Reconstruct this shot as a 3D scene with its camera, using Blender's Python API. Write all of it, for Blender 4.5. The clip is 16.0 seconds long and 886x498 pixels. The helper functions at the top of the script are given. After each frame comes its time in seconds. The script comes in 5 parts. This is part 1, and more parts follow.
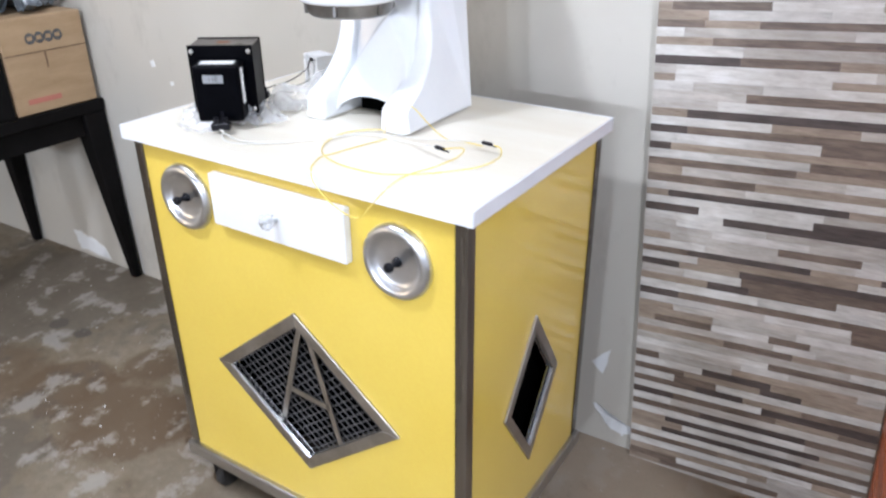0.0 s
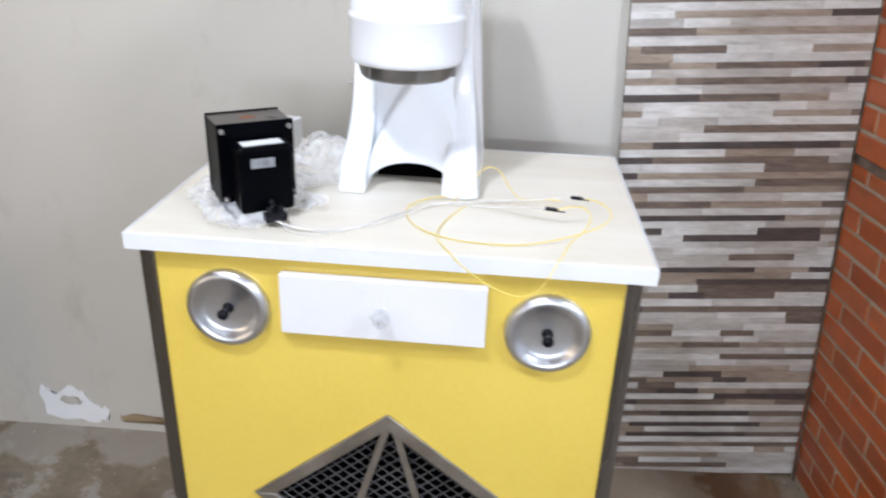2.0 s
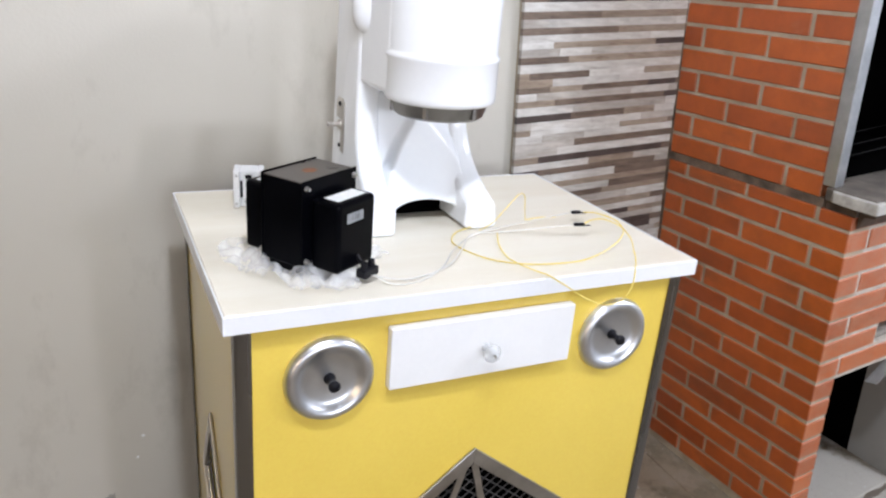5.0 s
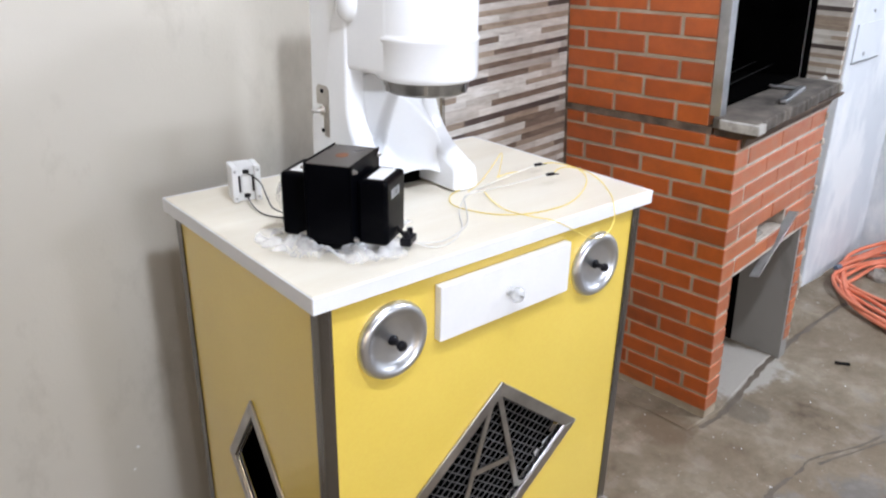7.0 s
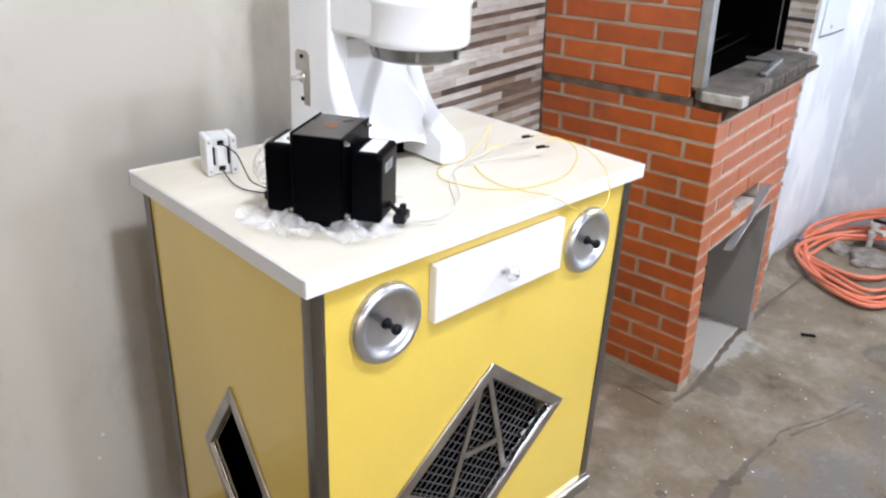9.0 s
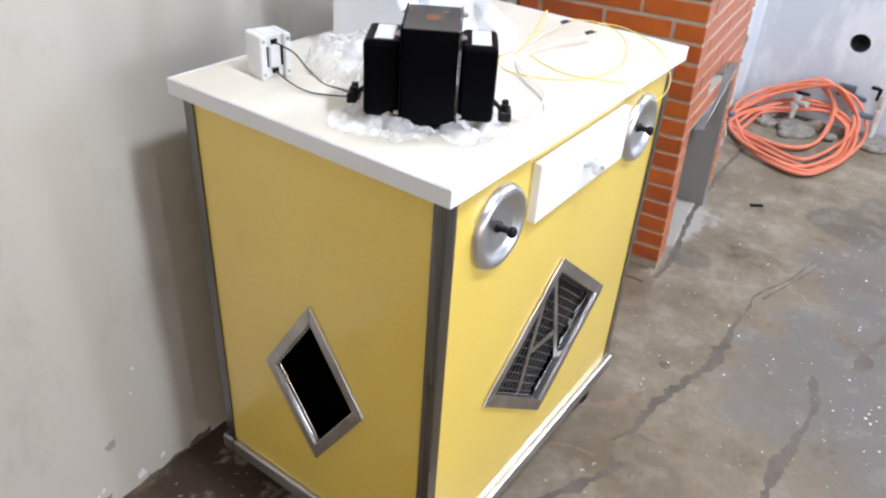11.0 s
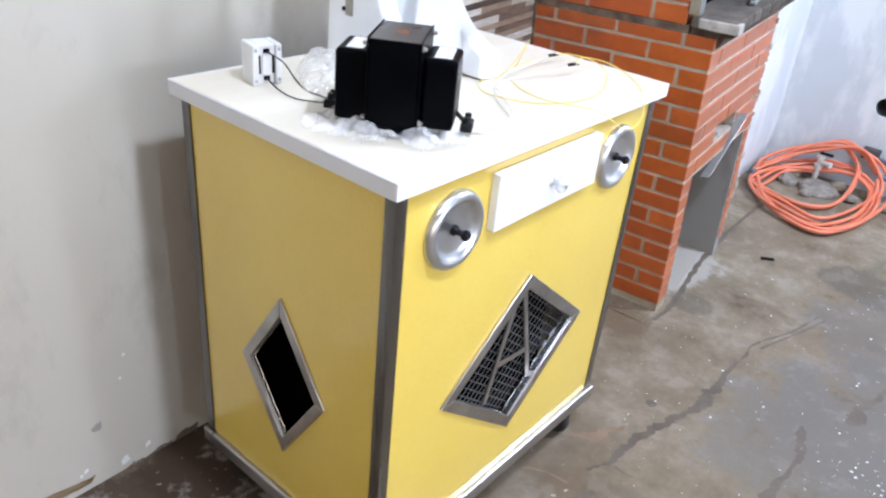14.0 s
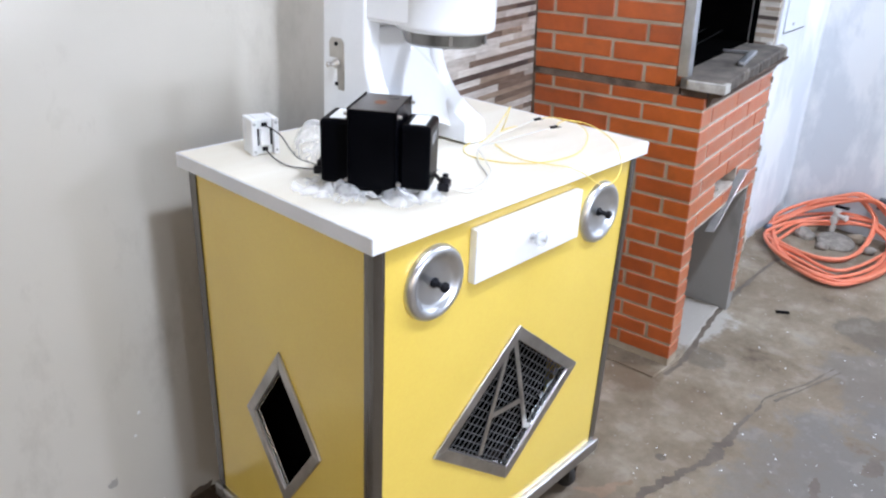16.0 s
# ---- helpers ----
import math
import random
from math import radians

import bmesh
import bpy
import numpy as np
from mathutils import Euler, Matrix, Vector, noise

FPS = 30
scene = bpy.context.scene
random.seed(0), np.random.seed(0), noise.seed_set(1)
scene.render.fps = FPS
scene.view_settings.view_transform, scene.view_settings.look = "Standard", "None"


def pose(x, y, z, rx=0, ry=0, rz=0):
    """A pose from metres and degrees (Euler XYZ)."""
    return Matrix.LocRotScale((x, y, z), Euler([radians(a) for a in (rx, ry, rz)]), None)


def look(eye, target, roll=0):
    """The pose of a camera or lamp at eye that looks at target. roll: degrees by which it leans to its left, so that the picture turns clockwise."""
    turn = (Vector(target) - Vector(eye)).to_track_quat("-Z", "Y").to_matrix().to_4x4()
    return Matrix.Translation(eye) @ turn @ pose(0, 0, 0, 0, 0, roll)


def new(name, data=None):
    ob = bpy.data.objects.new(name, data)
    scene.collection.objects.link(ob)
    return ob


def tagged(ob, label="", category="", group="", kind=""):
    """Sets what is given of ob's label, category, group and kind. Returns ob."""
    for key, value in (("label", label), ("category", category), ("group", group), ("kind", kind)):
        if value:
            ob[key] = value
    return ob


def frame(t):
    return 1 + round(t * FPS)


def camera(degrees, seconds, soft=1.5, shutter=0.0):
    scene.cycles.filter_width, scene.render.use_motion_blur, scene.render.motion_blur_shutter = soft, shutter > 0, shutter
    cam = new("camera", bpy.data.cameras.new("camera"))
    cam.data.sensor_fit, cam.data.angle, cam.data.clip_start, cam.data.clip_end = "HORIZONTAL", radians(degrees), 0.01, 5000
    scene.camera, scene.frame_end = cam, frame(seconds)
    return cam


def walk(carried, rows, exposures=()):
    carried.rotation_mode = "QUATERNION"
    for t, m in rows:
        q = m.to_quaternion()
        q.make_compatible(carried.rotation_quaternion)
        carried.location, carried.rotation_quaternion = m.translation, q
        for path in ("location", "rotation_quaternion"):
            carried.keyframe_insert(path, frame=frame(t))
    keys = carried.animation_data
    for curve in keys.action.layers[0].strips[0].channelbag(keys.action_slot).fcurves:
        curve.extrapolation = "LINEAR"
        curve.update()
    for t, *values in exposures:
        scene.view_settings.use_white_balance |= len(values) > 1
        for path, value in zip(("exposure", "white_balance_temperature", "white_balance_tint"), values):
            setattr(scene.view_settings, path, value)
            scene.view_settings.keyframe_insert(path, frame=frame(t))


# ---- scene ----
cam = camera(61.2, 16.0, soft=2.2, shutter=0.5)
PATH = [
    (0, (0.07, -0.011, 1.467), (-0.9, 1.492, 0.572), -0.4),
    (0.5, (-0.082, -0.014, 1.451), (-0.994, 1.56, 0.62), -2.1),
    (1, (-0.282, 0.011, 1.479), (-0.99, 1.669, 0.613), -3.5),
    (1.5, (-0.503, -0.043, 1.482), (-0.811, 1.745, 0.641), 1.2),
    (2, (-0.717, -0.167, 1.497), (-0.853, 1.65, 0.672), 2.2),
    (2.5, (-0.888, -0.144, 1.475), (-1.01, 1.697, 0.704), 2.2),
    (3, (-1.082, 0.014, 1.466), (-0.977, 1.841, 0.659), -2.9),
    (3.2, (-1.12, 0.021, 1.473), (-0.96, 1.863, 0.712), -1.1),
    (3.5, (-1.261, 0.038, 1.479), (-0.778, 1.847, 0.778), 1.8),
    (5.8, (-1.594, -0.093, 1.512), (-0.637, 1.492, 0.755), 1.3),
    (6, (-1.669, -0.063, 1.525), (-0.63, 1.476, 0.784), -1.3),
    (6.5, (-1.804, -0.016, 1.521), (-0.615, 1.384, 0.729), -0.7),
    (7, (-1.824, 0.011, 1.513), (-0.623, 1.408, 0.736), 1.2),
    (7.5, (-1.816, 0.023, 1.499), (-0.586, 1.393, 0.718), 2.1),
    (8, (-1.817, 0.022, 1.499), (-0.577, 1.387, 0.725), 2.1),
    (8.2, (-1.821, 0.018, 1.498), (-0.593, 1.387, 0.713), 2.1),
    (10.3, (-1.886, 0.378, 1.476), (-0.486, 1.387, 0.466), 2.1),
    (10.5, (-1.941, 0.398, 1.472), (-0.548, 1.384, 0.428), 1.4),
    (11, (-2.035, 0.421, 1.465), (-0.639, 1.362, 0.386), 4.0),
    (11.5, (-2.078, 0.418, 1.455), (-0.653, 1.345, 0.402), 4.8),
    (12, (-2.078, 0.427, 1.455), (-0.63, 1.325, 0.409), 5.6),
    (12.5, (-2.08, 0.413, 1.452), (-0.62, 1.318, 0.428), 5.2),
    (13, (-2.077, 0.39, 1.443), (-0.632, 1.302, 0.402), 5.6),
    (13.5, (-2.063, 0.341, 1.442), (-0.666, 1.361, 0.438), 5.2),
    (14, (-2.029, 0.246, 1.442), (-0.654, 1.327, 0.471), 5.8),
    (14.5, (-2.036, 0.139, 1.454), (-0.681, 1.279, 0.524), 4.8),
    (15, (-2.038, 0.1, 1.454), (-0.691, 1.29, 0.578), 3.7),
    (15.5, (-2.029, 0.115, 1.457), (-0.676, 1.328, 0.622), 2.8),
    (16, (-2.028, 0.117, 1.463), (-0.667, 1.334, 0.647), 2.7),
]
EXPOSURES = [
    (0, -0.10, 6350, 10), (1.0, -0.17, 6350, 10), (2.0, -0.33, 6450, 10), (3.0, -0.48, 6550, 10), (3.5, -0.50, 6600, 10), (6.0, -0.27, 6740, 10),
    (7.0, -0.26, 6680, 10), (8.0, -0.18, 6700, 10), (10.5, -0.04, 6550, 10), (11.0, 0.03, 6500, 10), (11.5, 0.06, 6350, 10), (12.5, 0.08, 6200, 10), (14.0, 0.06, 6150, 10), (16, -0.04, 6200, 10),
]
walk(cam, [(t, look(eye, target, roll)) for t, eye, target, roll in PATH], EXPOSURES)

# ---- world and lights ----
world = bpy.data.worlds.new("World")
scene.world = world
world.use_nodes = True
world.node_tree.nodes["Background"].inputs[0].default_value = (0.80, 0.88, 1.0, 1)
world.node_tree.nodes["Background"].inputs[1].default_value = 0.01


def lamp(name, at, aim, size, watts, colour):
    data = bpy.data.lights.new(name, "AREA")
    data.shape, data.size, data.energy, data.color = "DISK", size, watts, colour
    ob = new(name, data)
    ob.matrix_world = look(at, aim)
    return ob


def bulb(name, at, radius, watts, colour):
    data = bpy.data.lights.new(name, "POINT")
    data.shadow_soft_size, data.energy, data.color = radius, watts, colour
    ob = new(name, data)
    ob.location = at
    return ob


COOL = (0.89, 0.965, 1.13)
bulb("ceiling_lamp_near", (-1.29, 0.10, 2.62), 0.07, 126, COOL)
lamp("ceiling_lamp_left", (-2.13, 0.12, 2.64), (-1.4, 1.2, 0.6), 0.2, 4, COOL)
lamp("far_lamp", (0.55, -6.2, 1.95), (-1.0, 1.6, 1.0), 0.4, 98, COOL)
lamp("far_lamp", (-1.10, -6.2, 1.95), (-1.0, 1.6, 1.0), 0.4, 118, COOL)
lamp("far_lamp", (-2.85, -6.2, 1.95), (-1.0, 1.6, 1.0), 0.4, 52, COOL)
# Unseen warm fill added from the left to brighten the cabinet's side panel.
lamp("side_fill", (-4.15, -2.0, 1.5), (-1.3, 1.15, 0.6), 1.2, 40, (1.0, 0.74, 0.47))
lamp("ceiling_lamp_right", (1.22, -0.35, 2.64), (0.9, 0.9, 0.0), 0.4, 68, COOL)


# ---- materials ----
def nodes_of(name):
    m = bpy.data.materials.new(name)
    m.use_nodes = True
    return m, m.node_tree.nodes, m.node_tree.links, m.node_tree.nodes["Principled BSDF"]


def noise_at(n, l, scale, stretch=(1, 1, 1), detail=4.0, rough=0.55, shift=None):
    pos = n.new("ShaderNodeNewGeometry")
    mp = n.new("ShaderNodeMapping")
    mp.inputs["Scale"].default_value = stretch
    l.new(pos.outputs["Position"], mp.inputs["Vector"])
    if shift:
        l.new(shift, mp.inputs["Location"])
    tex = n.new("ShaderNodeTexNoise")
    tex.inputs["Scale"].default_value = scale
    tex.inputs["Detail"].default_value = detail
    tex.inputs["Roughness"].default_value = rough
    l.new(mp.outputs["Vector"], tex.inputs["Vector"])
    return tex.outputs["Fac"]


def ramp(n, l, fac, stops):
    r = n.new("ShaderNodeValToRGB")
    while len(r.color_ramp.elements) < len(stops):
        r.color_ramp.elements.new(0.5)
    for e, (p, c) in zip(r.color_ramp.elements, stops):
        e.position, e.color = p, (*c, 1)
    l.new(fac, r.inputs["Fac"])
    return r.outputs["Color"]


def mixed(n, l, fac, a, b, blend="MIX"):
    m = n.new("ShaderNodeMix")
    m.data_type, m.blend_type = "RGBA", blend
    for socket, v in ((m.inputs["Factor"], fac), (m.inputs["A"], a), (m.inputs["B"], b)):
        if isinstance(v, (int, float)):
            socket.default_value = v
        elif isinstance(v, tuple):
            socket.default_value = (*v, 1)
        else:
            l.new(v, socket)
    return m.outputs["Result"]


def bumped(n, l, bsdf, height, strength, distance=0.002):
    b = n.new("ShaderNodeBump")
    b.inputs["Strength"].default_value, b.inputs["Distance"].default_value = strength, distance
    l.new(height, b.inputs["Height"])
    l.new(b.outputs["Normal"], bsdf.inputs["Normal"])


def rough_range(n, l, bsdf, fac, lo, hi):
    m = n.new("ShaderNodeMapRange")
    m.inputs["To Min"].default_value, m.inputs["To Max"].default_value = lo, hi
    l.new(fac, m.inputs["Value"])
    l.new(m.outputs["Result"], bsdf.inputs["Roughness"])


def plain(name, c1, c2, rough=0.5, metal=0.0, scale=9.0, fine=120.0, bump=0.05, spread=0.1, stretch=(1, 1, 1), gloss=0.5, coat=0.0):
    """A surface with large, faint blotches, fine grain and uneven gloss."""
    m, n, l, p = nodes_of(name)
    big, small = noise_at(n, l, scale, stretch), noise_at(n, l, fine, stretch, 3)
    col = ramp(n, l, big, [(0.3, c1), (0.7, c2)])
    col = mixed(n, l, 0.10, col, ramp(n, l, small, [(0.3, (0.3, 0.3, 0.3)), (0.7, (0.7, 0.7, 0.7))]), "OVERLAY")
    l.new(col, p.inputs["Base Color"])
    p.inputs["Metallic"].default_value = metal
    p.inputs["Specular IOR Level"].default_value = gloss
    p.inputs["Coat Weight"].default_value, p.inputs["Coat Roughness"].default_value = coat, 0.10
    rough_range(n, l, p, big, rough - spread, rough + spread)
    bumped(n, l, p, small, bump, 0.001)
    return m


def steel(name, c1, c2, rough, stretch):
    m = plain(name, c1, c2, rough, 1.0, 14, 60, 0.08, 0.12, stretch)
    return m


YELLOW = plain("yellow_laminate", (0.76, 0.55, 0.085), (0.82, 0.61, 0.11), 0.30, 0, 3.0, 160, 0.015, 0.05, gloss=0.6, coat=0.9)
TOP = plain("cream_laminate", (0.74, 0.68, 0.56), (0.80, 0.76, 0.66), 0.30, 0, 2.5, 45, 0.03, 0.06, (1, 6, 6))
EDGE = plain("white_edge_band", (0.72, 0.74, 0.77), (0.80, 0.81, 0.83), 0.42, 0, 5, 150, 0.03)
WHITE_WOOD = plain("white_painted_board", (0.76, 0.77, 0.78), (0.83, 0.83, 0.83), 0.35, 0, 6, 140, 0.04)
ENAMEL = plain("white_enamel", (0.80, 0.82, 0.85), (0.84, 0.86, 0.88), 0.18, 0, 4, 90, 0.02, 0.05)
WHITE_PLASTIC = plain("white_plastic", (0.72, 0.74, 0.76), (0.8, 0.81, 0.82), 0.4, 0, 30, 200, 0.03)
STEEL_V = steel("brushed_steel_upright", (0.14, 0.13, 0.12), (0.38, 0.36, 0.34), 0.28, (1, 1, 0.06))
STEEL = steel("brushed_steel", (0.38, 0.36, 0.335), (0.58, 0.56, 0.53), 0.33, (1, 1, 1))
ALU = steel("spun_aluminium", (0.60, 0.61, 0.63), (0.72, 0.73, 0.75), 0.34, (1, 1, 1))
FLANGE = steel("dull_cast_steel", (0.20, 0.195, 0.19), (0.33, 0.32, 0.31), 0.44, (1, 1, 1))
GALV = steel("galvanised_steel", (0.38, 0.39, 0.40), (0.55, 0.56, 0.57), 0.45, (1, 1, 1))
BLACK_TRAFO = plain("black_varnish", (0.0008, 0.0009, 0.0016), (0.0016, 0.0018, 0.003), 0.34, 0, 12, 90, 0.04, gloss=0.045)
BLACK_PLASTIC = plain("black_plastic", (0.004, 0.004, 0.006), (0.009, 0.009, 0.012), 0.34, 0, 30, 200, 0.05, gloss=0.15)
BLACK_PAINT = plain("black_painted_wood", (0.003, 0.003, 0.003), (0.007, 0.006, 0.006), 0.6, 0, 8, 110, 0.06, gloss=0.08)
# Near black: firebox soot, and painted shade in niche, cabinet and stand.
SOOT_AND_SHADE = plain("soot_and_shade", (0.0008, 0.0008, 0.0008), (0.002, 0.002, 0.002), 0.95, 0, 9, 60, 0.3, 0.04, gloss=0.0)
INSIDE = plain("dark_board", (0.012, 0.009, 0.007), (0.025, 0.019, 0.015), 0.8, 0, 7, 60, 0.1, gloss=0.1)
RAIL = steel("scuffed_steel", (0.36, 0.35, 0.34), (0.58, 0.57, 0.56), 0.34, (0.3, 0.3, 1))
TOP_DARK = plain("brown_varnish", (0.035, 0.028, 0.024), (0.06, 0.048, 0.042), 0.3, 0, 12, 90, 0.05)
SOOTY_MORTAR = plain("sooty_mortar", (0.05, 0.034, 0.024), (0.19, 0.135, 0.098), 0.9, 0, 22, 110, 0.6)
BURNT = plain("scorched_cement", (0.035, 0.022, 0.016), (0.12, 0.080, 0.056), 0.85, 0, 14, 90, 0.4)
POLISHED = steel("polished_steel", (0.70, 0.70, 0.70), (0.82, 0.82, 0.82), 0.17, (1, 1, 1))
DULL = plain("dull_grey_iron", (0.09, 0.087, 0.084), (0.20, 0.195, 0.19), 0.5, 0, 20, 120, 0.2)
WIRE_GREY = plain("grey_painted_wire", (0.07, 0.068, 0.07), (0.125, 0.12, 0.122), 0.5, 0, 30, 120, 0.1)
PAPER = plain("paper_label", (0.70, 0.70, 0.69), (0.8, 0.8, 0.79), 0.6, 0, 30, 200, 0.02)
GREY_LABEL = plain("grey_label", (0.20, 0.21, 0.22), (0.28, 0.29, 0.30), 0.5, 0, 30, 200, 0.02)
INK = plain("grey_ink", (0.06, 0.06, 0.06), (0.12, 0.12, 0.12), 0.6, 0, 30, 200, 0.02)
COPPER = plain("brown_label", (0.16, 0.05, 0.02), (0.24, 0.09, 0.03), 0.5, 0, 30, 200, 0.02)
WIRE_YELLOW = plain("yellow_pvc", (0.78, 0.60, 0.12), (0.86, 0.69, 0.18), 0.4, 0, 40, 200, 0.02)
WIRE_WHITE = plain("white_pvc", (0.62, 0.61, 0.57), (0.72, 0.7, 0.66), 0.4, 0, 40, 200, 0.02)
WIRE_BLACK = plain("black_pvc", (0.012, 0.012, 0.012), (0.03, 0.03, 0.03), 0.4, 0, 40, 200, 0.02)
HOSE = plain("orange_pvc", (0.66, 0.165, 0.085), (0.76, 0.25, 0.15), 0.42, 0, 12, 120, 0.04)
CARDBOARD = plain("cardboard", (0.33, 0.22, 0.12), (0.42, 0.29, 0.17), 0.8, 0, 6, 90, 0.12, 0.08, (1, 1, 5))
CARD_YELLOW = plain("yellow_cardboard", (0.44, 0.27, 0.06), (0.52, 0.34, 0.09), 0.75, 0, 6, 90, 0.1)
CARD_EDGE = plain("cardboard_edge", (0.10, 0.065, 0.04), (0.16, 0.10, 0.06), 0.85, 0, 10, 90, 0.1)
CARD_RED = plain("red_print", (0.42, 0.14, 0.10), (0.50, 0.2, 0.15), 0.8, 0, 10, 90, 0.05)
BAG_GREY = plain("grey_plastic_sheet", (0.055, 0.065, 0.075), (0.13, 0.14, 0.15), 0.3, 0, 9, 60, 0.2)
BAG_LIGHT = plain("pale_plastic_sheet", (0.45, 0.46, 0.46), (0.6, 0.6, 0.6), 0.35, 0, 9, 60, 0.2)
BRASS = plain("limed_brass", (0.50, 0.48, 0.44), (0.68, 0.66, 0.62), 0.5, 0.25, 30, 120, 0.2)
BLUE_PVC = plain("blue_pvc", (0.09, 0.12, 0.17), (0.14, 0.18, 0.24), 0.5, 0, 30, 120, 0.05)
RUBBER = plain("dark_rubber", (0.015, 0.013, 0.012), (0.03, 0.027, 0.025), 0.7, 0, 30, 120, 0.2)
PIPE_IN = plain("pipe_inside", (0.05, 0.05, 0.055), (0.09, 0.09, 0.095), 0.8, 0, 12, 90, 0.2)


def wall_material(name, c1, c2, dirt, rough=0.62, patch=None):
    m, n, l, p = nodes_of(name)
    big, mid, small = noise_at(n, l, 1.3, detail=5), noise_at(n, l, 7, (1, 1, 0.5), 6, 0.65), noise_at(n, l, 150, detail=2)
    col = ramp(n, l, big, [(0.3, c1), (0.7, c2)])
    mottle = ramp(n, l, mid, [(0.56, (0, 0, 0)), (0.80, (1, 1, 1))])
    col = mixed(n, l, mottle, col, dirt)
    if patch:
        pale = ramp(n, l, noise_at(n, l, 3.4, (1, 1, 0.45), 7, 0.6), [(0.50, (0, 0, 0)), (0.60, (0.85, 0.85, 0.85))])
        col = mixed(n, l, pale, col, patch)
    l.new(col, p.inputs["Base Color"])
    rough_range(n, l, p, mid, rough - 0.12, rough + 0.12)
    bumped(n, l, p, mixed(n, l, 0.35, mid, small), 0.22, 0.004)
    return m


WALL = wall_material("painted_plaster", (0.478, 0.450, 0.392), (0.533, 0.505, 0.444), (0.38, 0.352, 0.30), 0.42)
WALL_WHITE = wall_material("white_plaster", (0.53, 0.562, 0.598), (0.60, 0.632, 0.664), (0.47, 0.50, 0.535), 0.6, (0.72, 0.735, 0.748))
PLASTER = wall_material("grey_cement_plaster", (0.22, 0.21, 0.195), (0.29, 0.28, 0.262), (0.16, 0.15, 0.14), 0.8)
# Ceiling and front wall colours are chosen dark only to cut bounced light.
CEILING = wall_material("unseen_dark_ceiling", (0.16, 0.15, 0.14), (0.22, 0.20, 0.18), (0.12, 0.11, 0.10), 0.8)
DIM_WALL = wall_material("unseen_dim_wall", (0.24, 0.23, 0.22), (0.32, 0.31, 0.29), (0.2, 0.19, 0.18), 0.8)
PUTTY = wall_material("bare_filler", (0.70, 0.71, 0.71), (0.78, 0.79, 0.79), (0.5, 0.5, 0.49), 0.75)
SMUDGE = wall_material("grey_smudge", (0.29, 0.275, 0.25), (0.36, 0.34, 0.305), (0.24, 0.23, 0.21), 0.6)
OCHRE = wall_material("ochre_stain", (0.27, 0.19, 0.105), (0.34, 0.245, 0.14), (0.16, 0.12, 0.08), 0.8)


def concrete(name):
    """Worn floor: grey screed, brown damp blotches of their own shapes, cabinet shade painted as dark patches, pale
    splashes, fine grit.
    """
    m, n, l, p = nodes_of(name)
    big, mid = noise_at(n, l, 1.6, detail=8, rough=0.68), noise_at(n, l, 4.2, detail=10, rough=0.66)
    small, grit = noise_at(n, l, 26, detail=8, rough=0.74), noise_at(n, l, 230, detail=2)
    col = ramp(n, l, mid, [(0.28, (0.080, 0.057, 0.035)), (0.40, (0.185, 0.147, 0.102)), (0.54, (0.246, 0.206, 0.152)), (0.70, (0.335, 0.290, 0.226))])
    col = mixed(n, l, 0.28, col, ramp(n, l, small, [(0.28, (0.22, 0.21, 0.20)), (0.72, (0.80, 0.79, 0.78))]), "OVERLAY")
    brown = ramp(n, l, big, [(0.46, (0, 0, 0)), (0.66, (1, 1, 1))])
    col = mixed(n, l, mixed(n, l, 1.0, brown, (0.5, 0.5, 0.5), "MULTIPLY"), col, (0.16, 0.115, 0.075))
    pos = n.new("ShaderNodeNewGeometry")
    for (x, y, r), tint, much in STAINS_AND_SHADE:
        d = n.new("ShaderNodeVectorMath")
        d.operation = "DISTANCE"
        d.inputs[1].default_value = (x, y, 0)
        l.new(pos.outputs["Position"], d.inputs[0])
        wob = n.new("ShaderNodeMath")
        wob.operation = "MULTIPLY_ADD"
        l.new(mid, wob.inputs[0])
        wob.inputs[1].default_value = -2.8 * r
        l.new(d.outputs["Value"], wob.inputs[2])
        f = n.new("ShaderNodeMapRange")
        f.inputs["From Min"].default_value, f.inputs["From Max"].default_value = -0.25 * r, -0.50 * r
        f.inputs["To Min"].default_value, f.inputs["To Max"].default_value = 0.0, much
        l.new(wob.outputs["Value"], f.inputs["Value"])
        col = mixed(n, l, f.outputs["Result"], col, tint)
    spots = ramp(n, l, noise_at(n, l, 55, detail=3, rough=0.5), [(0.685, (0, 0, 0)), (0.74, (1, 1, 1))])
    col = mixed(n, l, mixed(n, l, 1.0, spots, (0.7, 0.7, 0.7), "MULTIPLY"), col, (0.55, 0.54, 0.52))
    dots = ramp(n, l, grit, [(0.30, (1, 1, 1)), (0.38, (0, 0, 0))])
    col = mixed(n, l, mixed(n, l, 1.0, dots, (0.4, 0.4, 0.4), "MULTIPLY"), col, (0.09, 0.08, 0.07))
    flake = ramp(n, l, noise_at(n, l, 8.5, detail=7, rough=0.62), [(0.545, (0, 0, 0)), (0.615, (1, 1, 1))])
    spot = n.new("ShaderNodeSeparateXYZ")
    l.new(pos.outputs["Position"], spot.inputs["Vector"])
    worn = n.new("ShaderNodeMapRange")
    worn.inputs["From Min"].default_value, worn.inputs["From Max"].default_value = -0.7, -1.5
    worn.inputs["To Min"].default_value, worn.inputs["To Max"].default_value = 0.14, 0.60
    l.new(spot.outputs["X"], worn.inputs["Value"])
    col = mixed(n, l, mixed(n, l, 1.0, flake, worn.outputs["Result"], "MULTIPLY"), col, (0.41, 0.38, 0.34))
    l.new(col, p.inputs["Base Color"])
    p.inputs["Specular IOR Level"].default_value = 0.3
